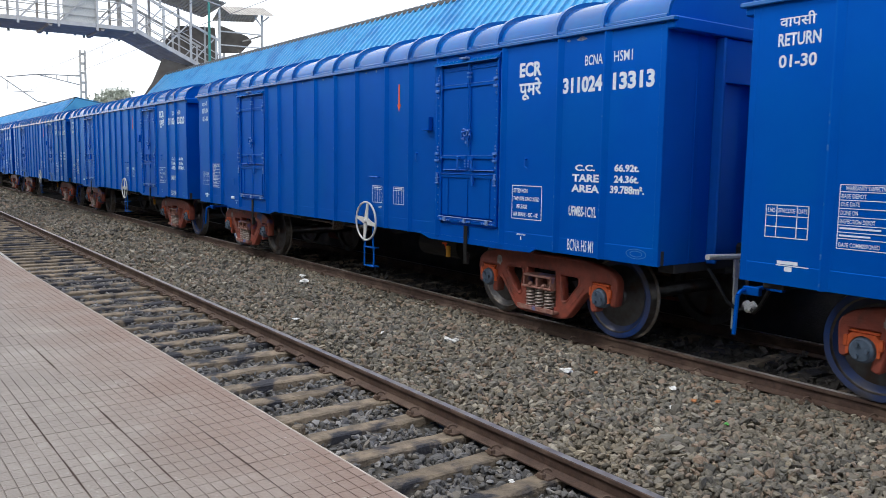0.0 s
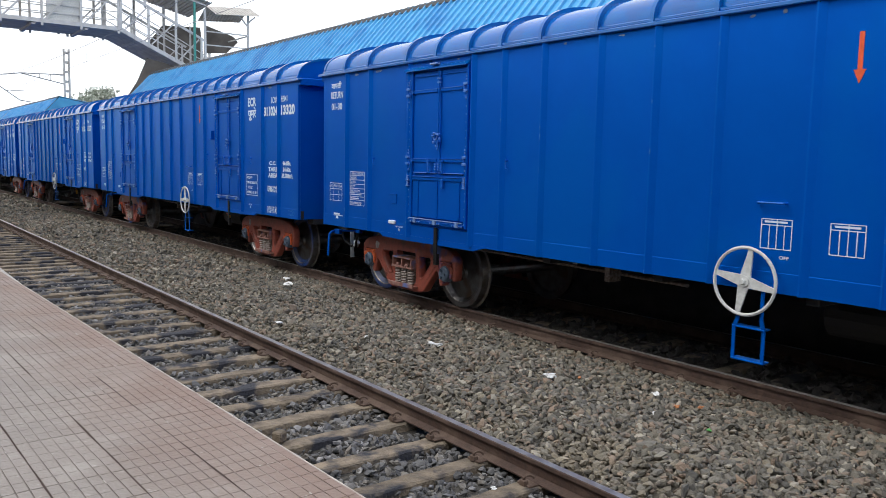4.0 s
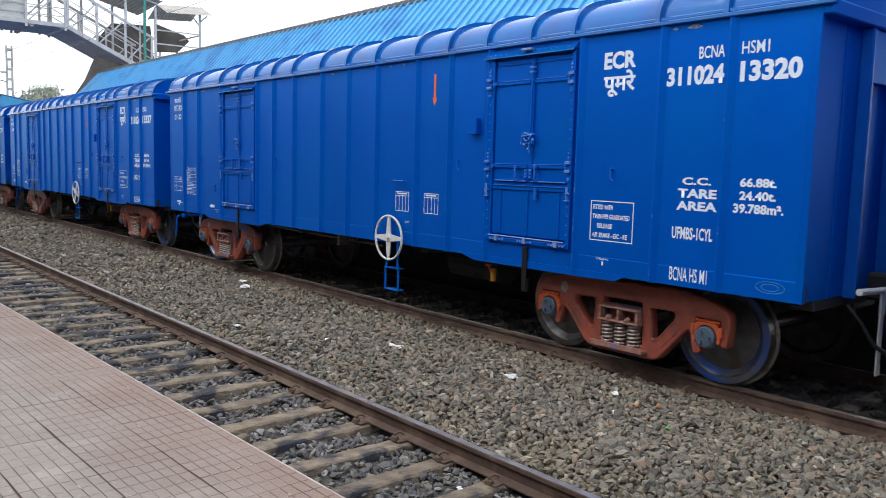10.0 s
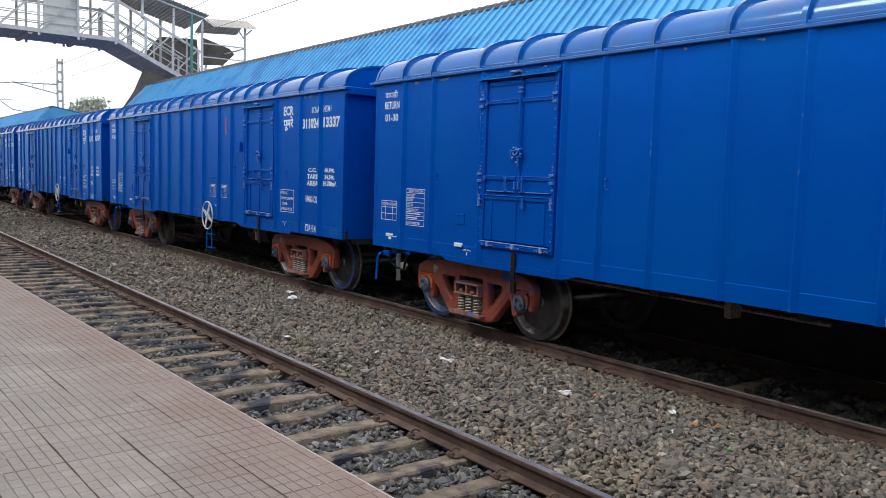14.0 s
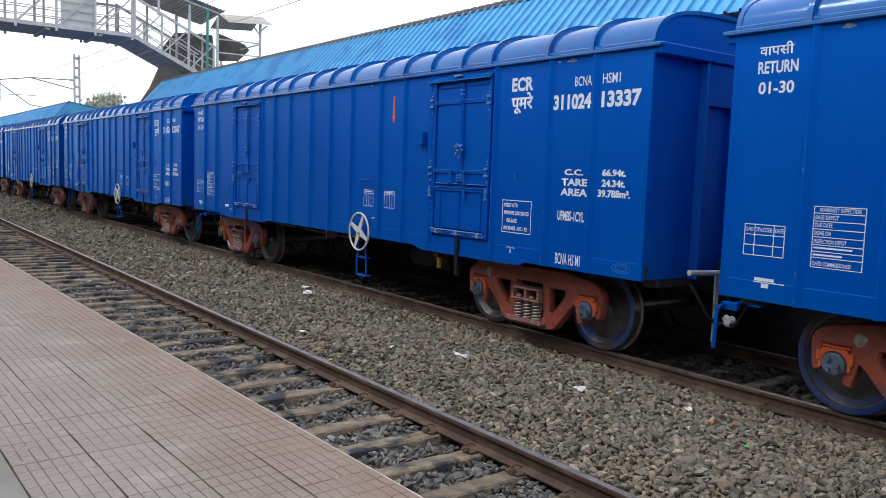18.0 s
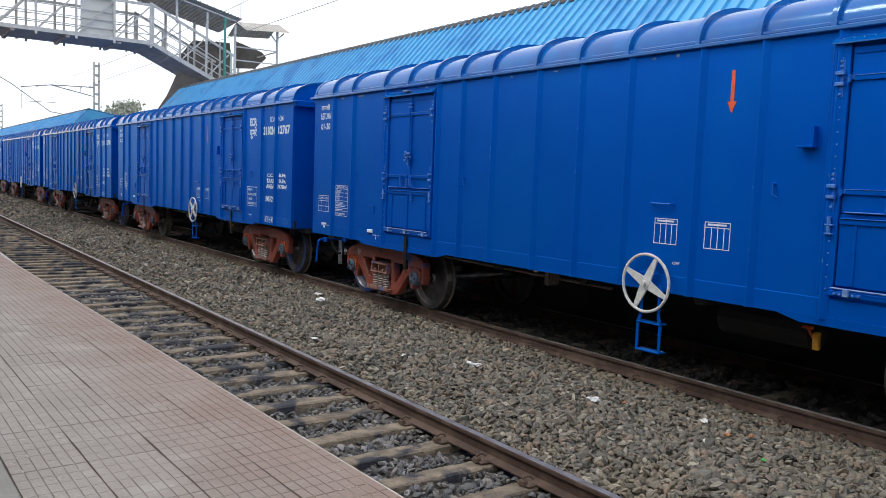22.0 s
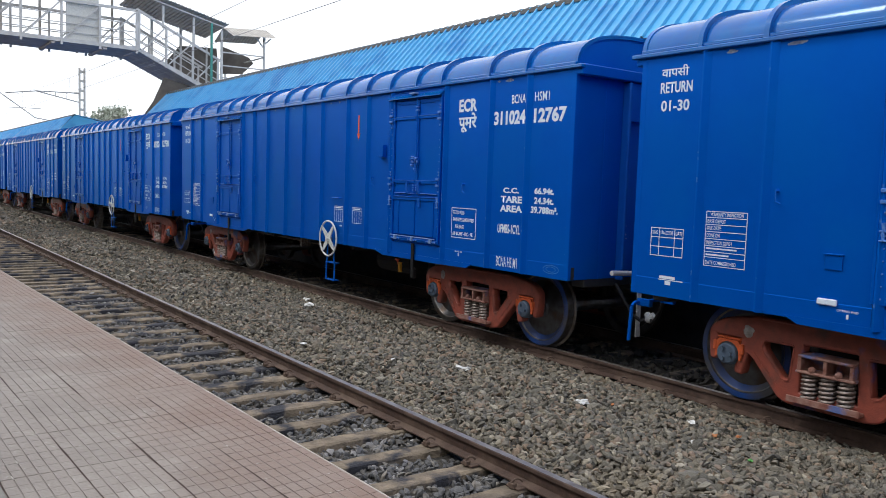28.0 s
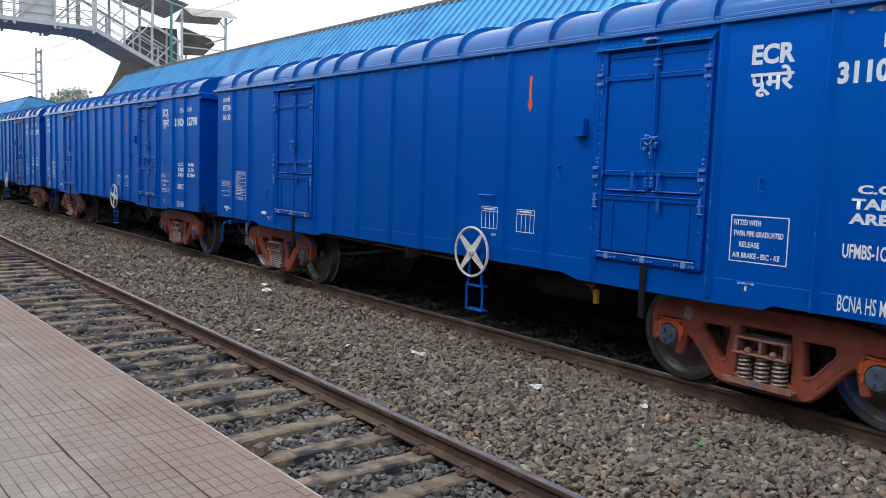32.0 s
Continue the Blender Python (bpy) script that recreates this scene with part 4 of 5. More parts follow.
                rod(bm, (0.11, 0.055 * math.cos(t), 0.055 * math.sin(t)), (0.145, 0.055 * math.cos(t), 0.055 * math.sin(t)), 0.02, 6)
            me = mesh_of("bearing_cap", bm, CAP, True)
            me.transform(Matrix.Translation((s * (X + 0.005), yc + a, AXLE_Z)) @ Matrix.Diagonal((s, 1, 1, 1)))
            if s < 0:
                me.flip_normals()
            part("bearing_cap", me, CAP, fr, "blue-grey bearing end cap with three bolts")
    bm = bmesh.new()
    box(bm, -1.05, 1.05, yc - 0.2, yc + 0.2, 0.55, 0.85, 0.02)
    part("bolster", bm, DARK, wagon)
    for a in (-1.0, 1.0):
        bm = bmesh.new()
        rod(bm, (-1.2, 0, 0), (1.2, 0, 0), 0.085, 16)
        ws = part("axle", bm, STEEL, wagon)
        ws.location = (0, yc + a, AXLE_Z)
        wm = build_bogie.wheel[(yc > 8, a > 0) in ((True, True), (False, False))]
        for s in (-1, 1):
            w = part("wheel", wm, None, ws)
            w.location = (s * WHEEL_X, 0, 0)
            if s > 0:
                w.rotation_euler = (0, 0, math.pi)
        for s in (-1, 1):
            bm = bmesh.new()
            box(bm, *sorted((s * 0.80, s * 0.95)), -0.05, 0.05, -0.25, 0.2, 0.02)
            me = mesh_of("brake_block", bm, DARK)
            me.transform(Matrix.Translation((0, yc + a * 0.44, AXLE_Z)))
            part("brake_block", me, DARK, wagon)


build_bogie.wheel = (wheel_mesh(0), wheel_mesh(1.3))


def frame_lines(bm, x, y, z, w, h, rows=(), cols=(), t=0.010, bars=()):
    """Painted ruled box in one piece: y is its far edge (text runs to -y), z its top; rows and cols are fractions; bars touch its lines."""
    rects = [(y - w - t / 2, y + t / 2, z - h * f - t / 2, z - h * f + t / 2) for f in (0, 1) + tuple(rows)]
    rects += [(y - w * f - t / 2, y - w * f + t / 2, z - h * zb - t / 2, z - h * za + t / 2) for f, za, zb in ((0, 0, 1), (1, 0, 1)) + tuple(cols)]
    rects += list(bars)
    us = sorted({round(v, 5) for r in rects for v in r[:2]})
    vs = sorted({round(v, 5) for r in rects for v in r[2:]})
    made = {}

    def vert(u, v):
        if (u, v) not in made:
            made[u, v] = bm.verts.new((x, u, v))
        return made[u, v]
    for u0, u1 in zip(us, us[1:]):
        for v0, v1 in zip(vs, vs[1:]):
            cu, cv = (u0 + u1) / 2, (v0 + v1) / 2
            if any(r[0] < cu < r[1] and r[2] < cv < r[3] for r in rects):
                bm.faces.new((vert(u0, v0), vert(u0, v1), vert(u1, v1), vert(u1, v0)))


def painted_bar(wagon, y0, y1, z0, z1, name="painted_dash"):
    bm = bmesh.new()
    box(bm, -(HALF + 0.0041), -(HALF + 0.0035), y0, y1, z0, z1)
    part(name, bm, WHITE, wagon)


def build_number(wagon, number):
    """What differs from wagon to wagon: running number, weights, and how high each group was painted."""
    X = -(HALF + 0.0035)
    cc, tare = build_markings.weights.get(number, ("66.94t.", "24.34t."))
    e, n, c, u, a, h, ty = build_number.offsets.get(number, (0, 0, 0, 0, 0, 0, 0))
    for text, y, y2, z0, z1, bold in (
            ("ECR", 3.43, 3.045, 3.02 + e, 3.19 + e, 0.04), ("\u092a\u0942\u092e\u0930\u0947", 3.43, 3.045, 2.75 + e, 3.005 + e, 0.03),
            ("311024", 2.69, 2.10, 2.785 + n, 2.96 + n, 0.045), (number, 1.95, 1.40, 2.785 + n, 2.965 + n, 0.045),
            ("C.C.", 2.46, 2.16, 1.93 + c, 2.00 + c, 0.04), ("TARE", 2.50, 2.10, 1.81 + c, 1.895 + c, 0.04),
            ("AREA", 2.51, 2.09, 1.695 + c, 1.78 + c, 0.04), (cc, 1.885, 1.55, 1.93 + c, 2.01 + c, 0.04),
            (tare, 1.885, 1.55, 1.815 + c, 1.895 + c, 0.04), ("39.788m\u00b2.", 1.935, 1.475, 1.70 + c, 1.785 + c, 0.04),
            ("UFMBS-1CYL", 2.54, 2.12, 1.425 + u, 1.54 + u, 0.025), ("OFF", 6.66, 6.57, 1.28, 1.31, 0.02)):
        lettering(text, y - y2, z1 - z0, wagon, y, z0, X, WHITE, bold=bold)
    bm = bmesh.new()
    extrude_profile(bm, [(6.115, 3.125 + a), (6.075, 3.125 + a), (6.075, 2.835 + a), (6.045, 2.835 + a), (6.095, 2.725 + a), (6.145, 2.835 + a),
                         (6.115, 2.835 + a)], "x", X, X + 0.0006)
    part("painted_arrow", bm, MARK, wagon, "orange-red painted arrow pointing down")
    for y in (6.84 + ty, 6.23 + ty):
        bm = bmesh.new()
        frame_lines(bm, X, y, 1.62 + h, 0.28, 0.255, (0.2,), ((0.27, 0.2, 1), (0.52, 0, 1), (0.77, 0.2, 1)), 0.008,
                    ((y - 0.24, y - 0.03, 1.588 + h, 1.606 + h),))
        part("painted_table", bm, WHITE, wagon)
    bm = bmesh.new()
    z, y0, y1 = 1.76 + h * 1.1, 6.62 + ty, 6.86 + ty
    rod(bm, (-HALF - 0.05, y0, z), (-HALF - 0.05, y1, z), 0.010, 8)
    for y in (y0, y1):
        rod(bm, (-HALF, y, z), (-HALF - 0.05, y, z), 0.012, 8)
    part("grab_handle", bm, BLUE_FIT, wagon)


build_number.offsets = {"13320": (0.03, 0.055, 0.005, 0.005, 0.07, 0.07, 0.03), "13337": (0.05, 0.03, 0.14, 0.12, 0.04, 0.115, 0.07),
                        "12767": (0.0, 0.03, 0.035, 0.035, -0.01, 0.0, 0.0), "13306": (0, 0, 0, 0, 0, 0, 0)}


def build_markings(wagon):
    X = -(HALF + 0.0035)
    T = lambda text, y, y2, z0, z1, bold=0.025, mat=WHITE: lettering(text, y - y2, z1 - z0, wagon, y, z0, X, mat, bold=bold)
    T("BCNA", 2.36, 2.105, 3.07, 3.18, 0.012)
    T("HSM1", 1.945, 1.695, 3.075, 3.185, 0.008)
    T("BCNA HS M1", 2.545, 2.15, 1.035, 1.165, 0.008)
    T("LIFTING PAD", 3.42, 3.26, 1.135, 1.155, 0.01)
    T("LIFTING PAD", 12.60, 12.42, 1.10, 1.12, 0.01)
    bm = bmesh.new()
    frame_lines(bm, X, 3.515, 1.735, 0.525, 0.40)
    part("painted_frame", bm, WHITE, wagon)
    for i, (tx, a, b) in enumerate((("FITTED WITH", 3.49, 3.24), ("TWIN PIPE GRADUATED", 3.49, 3.03), ("RELEASE", 3.43, 3.24), ("AIR BRAKE - ESC - KE", 3.49, 3.05))):
        T(tx, a, b, 1.65 - i * 0.095, 1.70 - i * 0.095, 0.025)
    # the small emblem and lifting mark
    for r in (1.0, 0.6):
        bm = bmesh.new()
        rings = [[bm.verts.new((X, 1.55 + (0.13 * r + e) * math.cos(2 * math.pi * i / 24), 1.09 + (0.05 * r + e) * math.sin(2 * math.pi * i / 24)))
                  for e in (-0.003, 0.003)] for i in range(24)]
        for i in range(24):
            a, b = rings[i], rings[(i + 1) % 24]
            bm.faces.new((a[0], a[1], b[1], b[0]))
        part("painted_oval", bm, build_markings.pale, wagon)
    for y0, y1, z0, z1 in ((3.33, 3.35, 1.08, 1.12), (12.50, 12.52, 1.045, 1.085), (14.14, 14.44, 1.155, 1.165), (14.24, 14.43, 1.17, 1.20),
                           (14.29, 14.36, 1.11, 1.15)):
        painted_bar(wagon, y0, y1, z0, z1)
    # return date and warranty tables at the other end
    T("\u0935\u093e\u092a\u0938\u0940", 14.535, 14.21, 3.19, 3.30, 0.015)
    T("RETURN", 14.54, 14.16, 3.03, 3.14, 0.025)
    T("01-30", 14.525, 14.185, 2.85, 2.96, 0.025)
    bm = bmesh.new()
    frame_lines(bm, X, 14.56, 1.68, 0.39, 0.28, (0.33, 0.67), ((0.26, 0, 1), (0.74, 0, 1)), 0.008)
    part("painted_table", bm, WHITE, wagon)
    for tx, a, b in (("S.NO", 14.545, 14.475), ("STN.CODE", 14.445, 14.29), ("DATE", 14.26, 14.18)):
        T(tx, a, b, 1.615, 1.655, 0.01)
    bm = bmesh.new()
    frame_lines(bm, X, 13.915, 1.875, 0.435, 0.52, (0.11, 0.24, 0.37, 0.5, 0.63, 0.74, 0.84), (), 0.007)
    part("painted_table", bm, WHITE, wagon)
    painted_bar(wagon, 13.57, 13.90, 1.515, 1.53)
    painted_bar(wagon, 13.65, 13.90, 1.455, 1.47)
    for tx, a, b, z in (("WARRANTY INSPECTION", 13.87, 13.52, 1.83), ("BASE DEPOT", 13.90, 13.70, 1.765), ("DUE DATE", 13.90, 13.75, 1.70),
                        ("DONE ON", 13.90, 13.76, 1.63), ("INSPECTION DEPOT", 13.90, 13.62, 1.56), ("DATE COMMISSIONED", 13.90, 13.57, 1.37)):
        T(tx, a, b, z, z + 0.036, 0.01)


build_markings.weights = {"13313": ("66.92t.", "24.36t."), "13320": ("66.88t.", "24.40t.")}
build_markings.pale = material("pale_blue_line", (0.05, 0.24, 0.62), 0.5)


def build_wagon_body(label):
    """The covered wagon with all its parts, in its own space: x from the track's middle, y along, z from the rail's datum."""
    w = thing("covered_wagon", label, "freight wagon", "wagons of the goods train")
    for s in (-1, 1):
        ys_ = [Y0] + RIBS + [y for d in DOORS for y in d] + [Y1]
        ys_ = sorted(ys_)
        for a, b in zip(ys_, ys_[1:]):
            if (a, b) in DOORS:
                bm = bmesh.new()
                xa, xb = sorted((s * (HALF - 0.05), s * (HALF - 0.03)))
                box(bm, xa, xb, a, b, SILL, EAVE - 0.02)
                box(bm, *sorted((s * (HALF - 0.03), s * (HALF - 0.002))), a, b, SILL, 1.165)
                box(bm, *sorted((s * (HALF - 0.03), s * (HALF - 0.002))), a, b, 3.33, EAVE - 0.02)
                part("door_backing", bm, BLUE, w)
                build_door(w, a, b, s, a > MID) if s < 0 else None
            else:
                part("side_panel", side_panel(a, b, s), BLUE, w)
        for y in RIBS + [y + (-0.02 if k == 0 else 0.02) for d in DOORS for k, y in enumerate(d)]:
            part("side_rib", hat_rib(y, s), BLUE, w)
        for y in (Y0, Y1):
            bm = bmesh.new()
            a, b = (y, y + 0.07) if y == Y0 else (y - 0.07, y)
            box(bm, *sorted((s * (HALF - 0.05), s * (HALF + 0.003))), a, b, SILL, EAVE, 0.006)
            part("corner_post", bm, BLUE, w)
        bm = bmesh.new()
        box(bm, *sorted((s * (HALF - 0.03), s * (HALF + 0.055))), Y0 - 0.11, Y1 + 0.11, EAVE - 0.03, EAVE + 0.012, 0.008)
        box(bm, *sorted((s * (HALF - 0.03), s * (HALF + 0.03))), Y0, Y1, EAVE + 0.012, EAVE + 0.05, 0.008)
        part("eave_rail", bm, BLUE_ROOF, w)
        bm = bmesh.new()
        box(bm, *sorted((s * (HALF - 0.12), s * (HALF - 0.01))), Y0 + 0.02, Y1 - 0.02, SILL + 0.003, SILL + 0.15)
        part("sole_bar", bm, DARK, w)
    ys_ = [Y0] + HOOPS + [Y1]
    for a, b in zip(ys_, ys_[1:]):
        part("roof_sheet", roof_mesh(a, b), BLUE_ROOF, w, smooth=True)
    for y in HOOPS + [Y0 + 0.02, Y1 - 0.02]:
        bm = bmesh.new()
        end_flange = y < Y0 + 0.1 or y > Y1 - 0.1
        o, i = roof_outline(30, 0.010 if end_flange else 0.045), roof_outline(30, -0.01)
        extrude_profile(bm, o + i[::-1], "y", y - 0.025, y + 0.025)
        part("roof_hoop", bm, BLUE_ROOF, w, smooth=True)
    # ends
    for y, d in ((Y0, 1), (Y1, -1)):
        bm = bmesh.new()
        o = roof_outline(30, -0.02)
        extrude_profile(bm, [(-HALF + 0.02, SILL)] + [(p[0], p[1]) for p in o] + [(HALF - 0.02, SILL)], "y", *sorted((y + d * 0.035, y + d * 0.07)))
        end = part("end_wall", bm, BLUE, w)
        bm = bmesh.new()
        box(bm, -HALF, HALF, *sorted((y - d * 0.085, y + d * 0.05)), EAVE - 0.10, EAVE + 0.025, 0.012)
        part("end_rail", bm, BLUE, end)
        for x in (-0.66, 0.0, 0.66):
            bm = bmesh.new()
            box(bm, x - 0.028, x + 0.028, *sorted((y - d * 0.075, y + d * 0.04)), SILL - 0.02, EAVE - 0.10, 0.014)
            part("end_post", bm, BLUE_FIT, end)
        for x in (-0.63, 0.03):
            bm = bmesh.new()
            box(bm, x, x + 0.60, *sorted((y - d * 0.045, y + d * 0.04)), 2.87, EAVE - 0.105, 0.006)
            part("end_beam", bm, BLUE, end)
        for x in (-0.95, 0.95):
            bm = bmesh.new()
            box(bm, x - 0.035, x + 0.035, *sorted((y + d * 0.028, y + d * 0.04)), SILL, EAVE - 0.05, 0.003)
            part("seam_strip", bm, BLUE, end)
        for a, b in (((-0.58, 1.50), (-0.52, 1.62)), ((-0.52, 1.50), (-0.57, 1.58)), ((-0.60, 1.46), (-0.50, 1.46))):
            bm = bmesh.new()
            bar(bm, (a[0], y + d * 0.033, a[1]), (b[0], y + d * 0.033, b[1]), 0.018, 0.003)
            part("painted_dash", bm, WHITE, end)
        # coupler, pipes, hoses and step
        bm = bmesh.new()
        box(bm, -0.14, 0.14, *sorted((y - d * 0.35, y + d * 0.1)), 0.90, 1.16, 0.03)
        box(bm, -0.2, 0.2, *sorted((y - d * 0.48, y - d * 0.3)), 0.88, 1.2, 0.05)
        part("coupler", bm, DARK, w, "dark cast knuckle coupler")
        bm = bmesh.new()
        rod(bm, (-1.08, y - d * 0.27, 1.09), (-0.45, y - d * 0.27, 1.06), 0.030, 10)
        rod(bm, (-0.50, y - d * 0.27, 1.06), (-0.40, y - d * 0.40, 0.98), 0.03, 8)
        part("uncoupling_rod", bm, GREYWHITE if d > 0 else DARK, w)
        bm = bmesh.new()
        pts = [(-0.75, y - d * 0.05, 0.92), (-0.75, y - d * 0.16, 0.80), (-0.72, y - d * 0.28, 0.60), (-0.66, y - d * 0.38, 0.52), (-0.6, y - d * 0.46, 0.56)]
        for a, b in zip(pts, pts[1:]):
            rod(bm, a, b, 0.020, 8)
        part("air_hose", bm, RUBBER, w)
        bm = bmesh.new()
        rod(bm, (-0.61, y - d * 0.43, 0.53), (-0.59, y - d * 0.52, 0.60), 0.04, 8)
        part("hose_head", bm, GREYWHITE, w)
        bm = bmesh.new()
        box(bm, -1.2, 1.2, *sorted((y + d * 0.04, y + d * 0.25)), SILL - 0.10, SILL + 0.02, 0.01)
        part("headstock", bm, DARK, w)
    # uncoupling handles
    bm = bmesh.new()
    box(bm, -0.612, -0.538, Y0 - 0.28, Y0 - 0.262, 0.30, 0.90, 0.005)
    box(bm, -0.62, -0.53, Y0 - 0.285, Y0 - 0.26, 0.84, 1.04, 0.006)
    box(bm, -0.565, -0.53, Y0 - 0.282, Y0 - 0.263, 0.30, 0.40, 0.004)
    part("uncoupling_handle", bm, GREYWHITE, w, "grey flat steel uncoupling handle")
    bm = bmesh.new()
    pts = [(-0.6, Y1 + 0.13, 0.84), (-1.28, Y1 + 0.13, 0.84), (-1.33, Y1 + 0.13, 0.80), (-1.36, Y1 + 0.13, 0.43)]
    for a, b in zip(pts, pts[1:]):
        rod(bm, a, b, 0.02, 8)
    for a in (-1.2, -0.8):
        box(bm, a - 0.03, a + 0.03, Y1 - 0.02, Y1 + 0.15, 0.80, 0.88, 0.005)
    part("uncoupling_lever", bm, BLUE, w, "bent blue uncoupling lever")
    # underframe and brake gear
    bm = bmesh.new()
    box(bm, -0.25, 0.25, Y0 + 0.1, Y1 - 0.1, 0.80, 1.05, 0.02)
    for y in (4.9, 6.4, 8.0, 9.6, 11.2):
        box(bm, -1.4, 1.4, y - 0.06, y + 0.06, 0.90, 1.0, 0.01)
    box(bm, -1.4, 1.4, Y0 + 0.05, Y1 - 0.05, 1.01, 1.04)
    part("underframe", bm, DARK, w)
    bm = bmesh.new()
    rod(bm, (-0.6, 5.6, 0.72), (-0.6, 6.6, 0.72), 0.2, 16)
    part("air_cylinder", bm, DARK, w)
    bm = bmesh.new()
    rod(bm, (-0.9, 8.0, 0.82), (-0.9, 11.5, 0.86), 0.02, 8)
    box(bm, -1.1, -0.9, 8.9, 8.97, 0.75, 0.95, 0.005)
    part("brake_rod", bm, SPRING, w)
    bm = bmesh.new()
    box(bm, -1.2, -1.15, 5.26, 5.32, 0.64, 0.80, 0.008)
    part("brake_indicator", bm, YELLOW, w, "yellow and orange brake lever handle")
    bm = bmesh.new()
    rod(bm, (-1.175, 5.29, 0.70), (-1.175, 5.38, 0.83), 0.014, 8)
    box(bm, -1.19, -1.16, 5.33, 5.43, 0.82, 0.845, 0.004)
    part("lever_plate", bm, MARK, w)
    # brake hand wheel
    hub_y, hub_z, hx = 6.93, 1.06, -(HALF + 0.07)
    bm = bmesh.new()
    R, r = 0.298, 0.016
    hoop(bm, (0, 0, 0), R, r, 44)
    hw = part("brake_wheel", bm, GREYWHITE, w, "round pale grey hand brake wheel with four spokes", True)
    hw.location = (hx, hub_y, hub_z)
    for k in range(4):
        a = k * math.pi / 2
        c, s_ = math.cos(a), math.sin(a)
        bm = bmesh.new()
        pr = [(0.03, -0.052), (0.30, -0.020), (0.30, 0.020), (0.03, 0.052)]
        extrude_profile(bm, [(p[0] * c - p[1] * s_, p[0] * s_ + p[1] * c) for p in pr], "x", -0.006, 0.010)
        part("spoke", bm, GREYWHITE, hw)
    bm = bmesh.new()
    lathe(bm, [(-0.045, 0), (-0.045, 0.022), (-0.02, 0.025), (-0.02, 0.05), (0.03, 0.055), (0.065, 0.03), (0.065, 0)], 14, "x")
    part("hub", bm, GREYWHITE, hw)
    # bracket and foot step
    step_y = hub_y - 0.06
    bm = bmesh.new()
    for a in (-0.11, 0.12):
        box(bm, -(HALF + 0.05), -(HALF + 0.035), step_y + a - 0.018, step_y + a + 0.018, 0.72, 1.05, 0.004)
        bar(bm, (-(HALF + 0.042), step_y + a, 0.72), (-(HALF + 0.042), step_y + a * 1.25, 0.64), 0.012, 0.036)
        bar(bm, (-(HALF + 0.042), step_y + a * 1.25, 0.66), (-(HALF + 0.042), step_y + a * 1.25, 0.345), 0.012, 0.032)
    box(bm, -(HALF + 0.06), -(HALF - 0.05), step_y - 0.15, step_y + 0.16, 0.640, 0.656, 0.004)
    box(bm, -(HALF + 0.06), -(HALF - 0.05), step_y - 0.15, step_y + 0.16, 0.345, 0.362, 0.004)
    part("foot_step", bm, BLUE, w)
    # small fittings on the side
    X = -HALF
    for y, z in ((5.60, 2.05), (3.27, 1.99), (13.2, 2.02), (10.2, 2.02)):
        bm = bmesh.new()
        rod(bm, (X, y, z + 0.07), (X - 0.04, y, z + 0.07), 0.014, 8)
        rod(bm, (X - 0.035, y, z + 0.07), (X - 0.035, y, z - 0.03), 0.006, 6)
        rod(bm, (X - 0.035, y, z - 0.03), (X - 0.035, y - 0.05, z - 0.045), 0.008, 6)
        part("hook", bm, BLUE_FIT, w)
    bm = bmesh.new()
    box(bm, X - 0.07, X, 5.235, 5.265, 2.45, 2.62, 0.003)
    box(bm, X - 0.09, X, 5.23, 5.37, 2.435, 2.455, 0.003)
    part("lamp_iron", bm, BLUE, w)
    bm = bmesh.new()
    box(bm, X - 0.012, X, 12.58, 12.73, 1.44, 1.57, 0.003)
    box(bm, X - 0.025, X, 12.57, 12.74, 1.566, 1.578, 0.003)
    part("label_holder", bm, BLUE, w)
    bm = bmesh.new()
    box(bm, X - 0.025, X, 12.60, 12.77, 1.14, 1.196, 0.008)
    part("reflector", bm, WHITE, w, "white rectangular reflector block")
    # worn paint under the eave
    for y, ln_, h in ((2.42, 0.22, 0.035), (2.62, 0.08, 0.02), (7.05, 0.10, 0.02), (6.75, 0.05, 0.03), (8.5, 0.12, 0.018), (9.3, 0.06, 0.02), (13.1, 0.24, 0.03), (13.75, 0.2, 0.035), (11.2, 0.1, 0.02)):
        bm = bmesh.new()
        pts = []
        for i in range(12):
            a = 2 * math.pi * i / 12
            k = 0.65 + 0.5 * noise.noise((y * 3, a, 1.0))
            pts.append((y + ln_ / 2 * math.cos(a) * k, 3.365 + h * math.sin(a) * k))
        extrude_profile(bm, pts, "x", -(HALF + 0.0015), -(HALF - 0.002))
        part("paint_scar", bm, SCAR, w, "chipped pale primer under the eave")
    for yc in (3.3, 12.79):
        build_bogie(w, yc)
    return w


NUMBERS = {-1: "13306", 0: "13313", 1: "13320", 2: "13337", 3: "12767", 4: "12798", 5: "12781", 6: "12757", 7: "12769"}
LABEL = "freshly painted bright blue covered goods wagon with white lettering"
wagons = {}
master = build_wagon_body(LABEL)
build_markings(master)
for n in range(-1, 8):
    wagons[n] = master if n == -1 else copy_thing(master, Matrix.Identity(4))
TURNED = {-1: 8, 0: 10, 1: 0, 2: 25, 3: 40, 4: 15, 5: 60, 6: 33, 7: 5}      # how each hand brake was left
for n in range(-1, 8):
    for ob in wagons[n].children:
        if ob.name.startswith("brake_wheel"):
            ob.rotation_euler = (radians(TURNED[n]), 0, 0)
    build_number(wagons[n], NUMBERS[n])

# ---- the far platform, sheds, footbridge, mast and tree ----
bm = bmesh.new()
box(bm, 9.66, 19.5, -20, 160, -0.7, 0.84)
tagged(part("far_platform", bm, WALL_SHADED), "concrete platform behind the goods train", "platform", kind="structure")


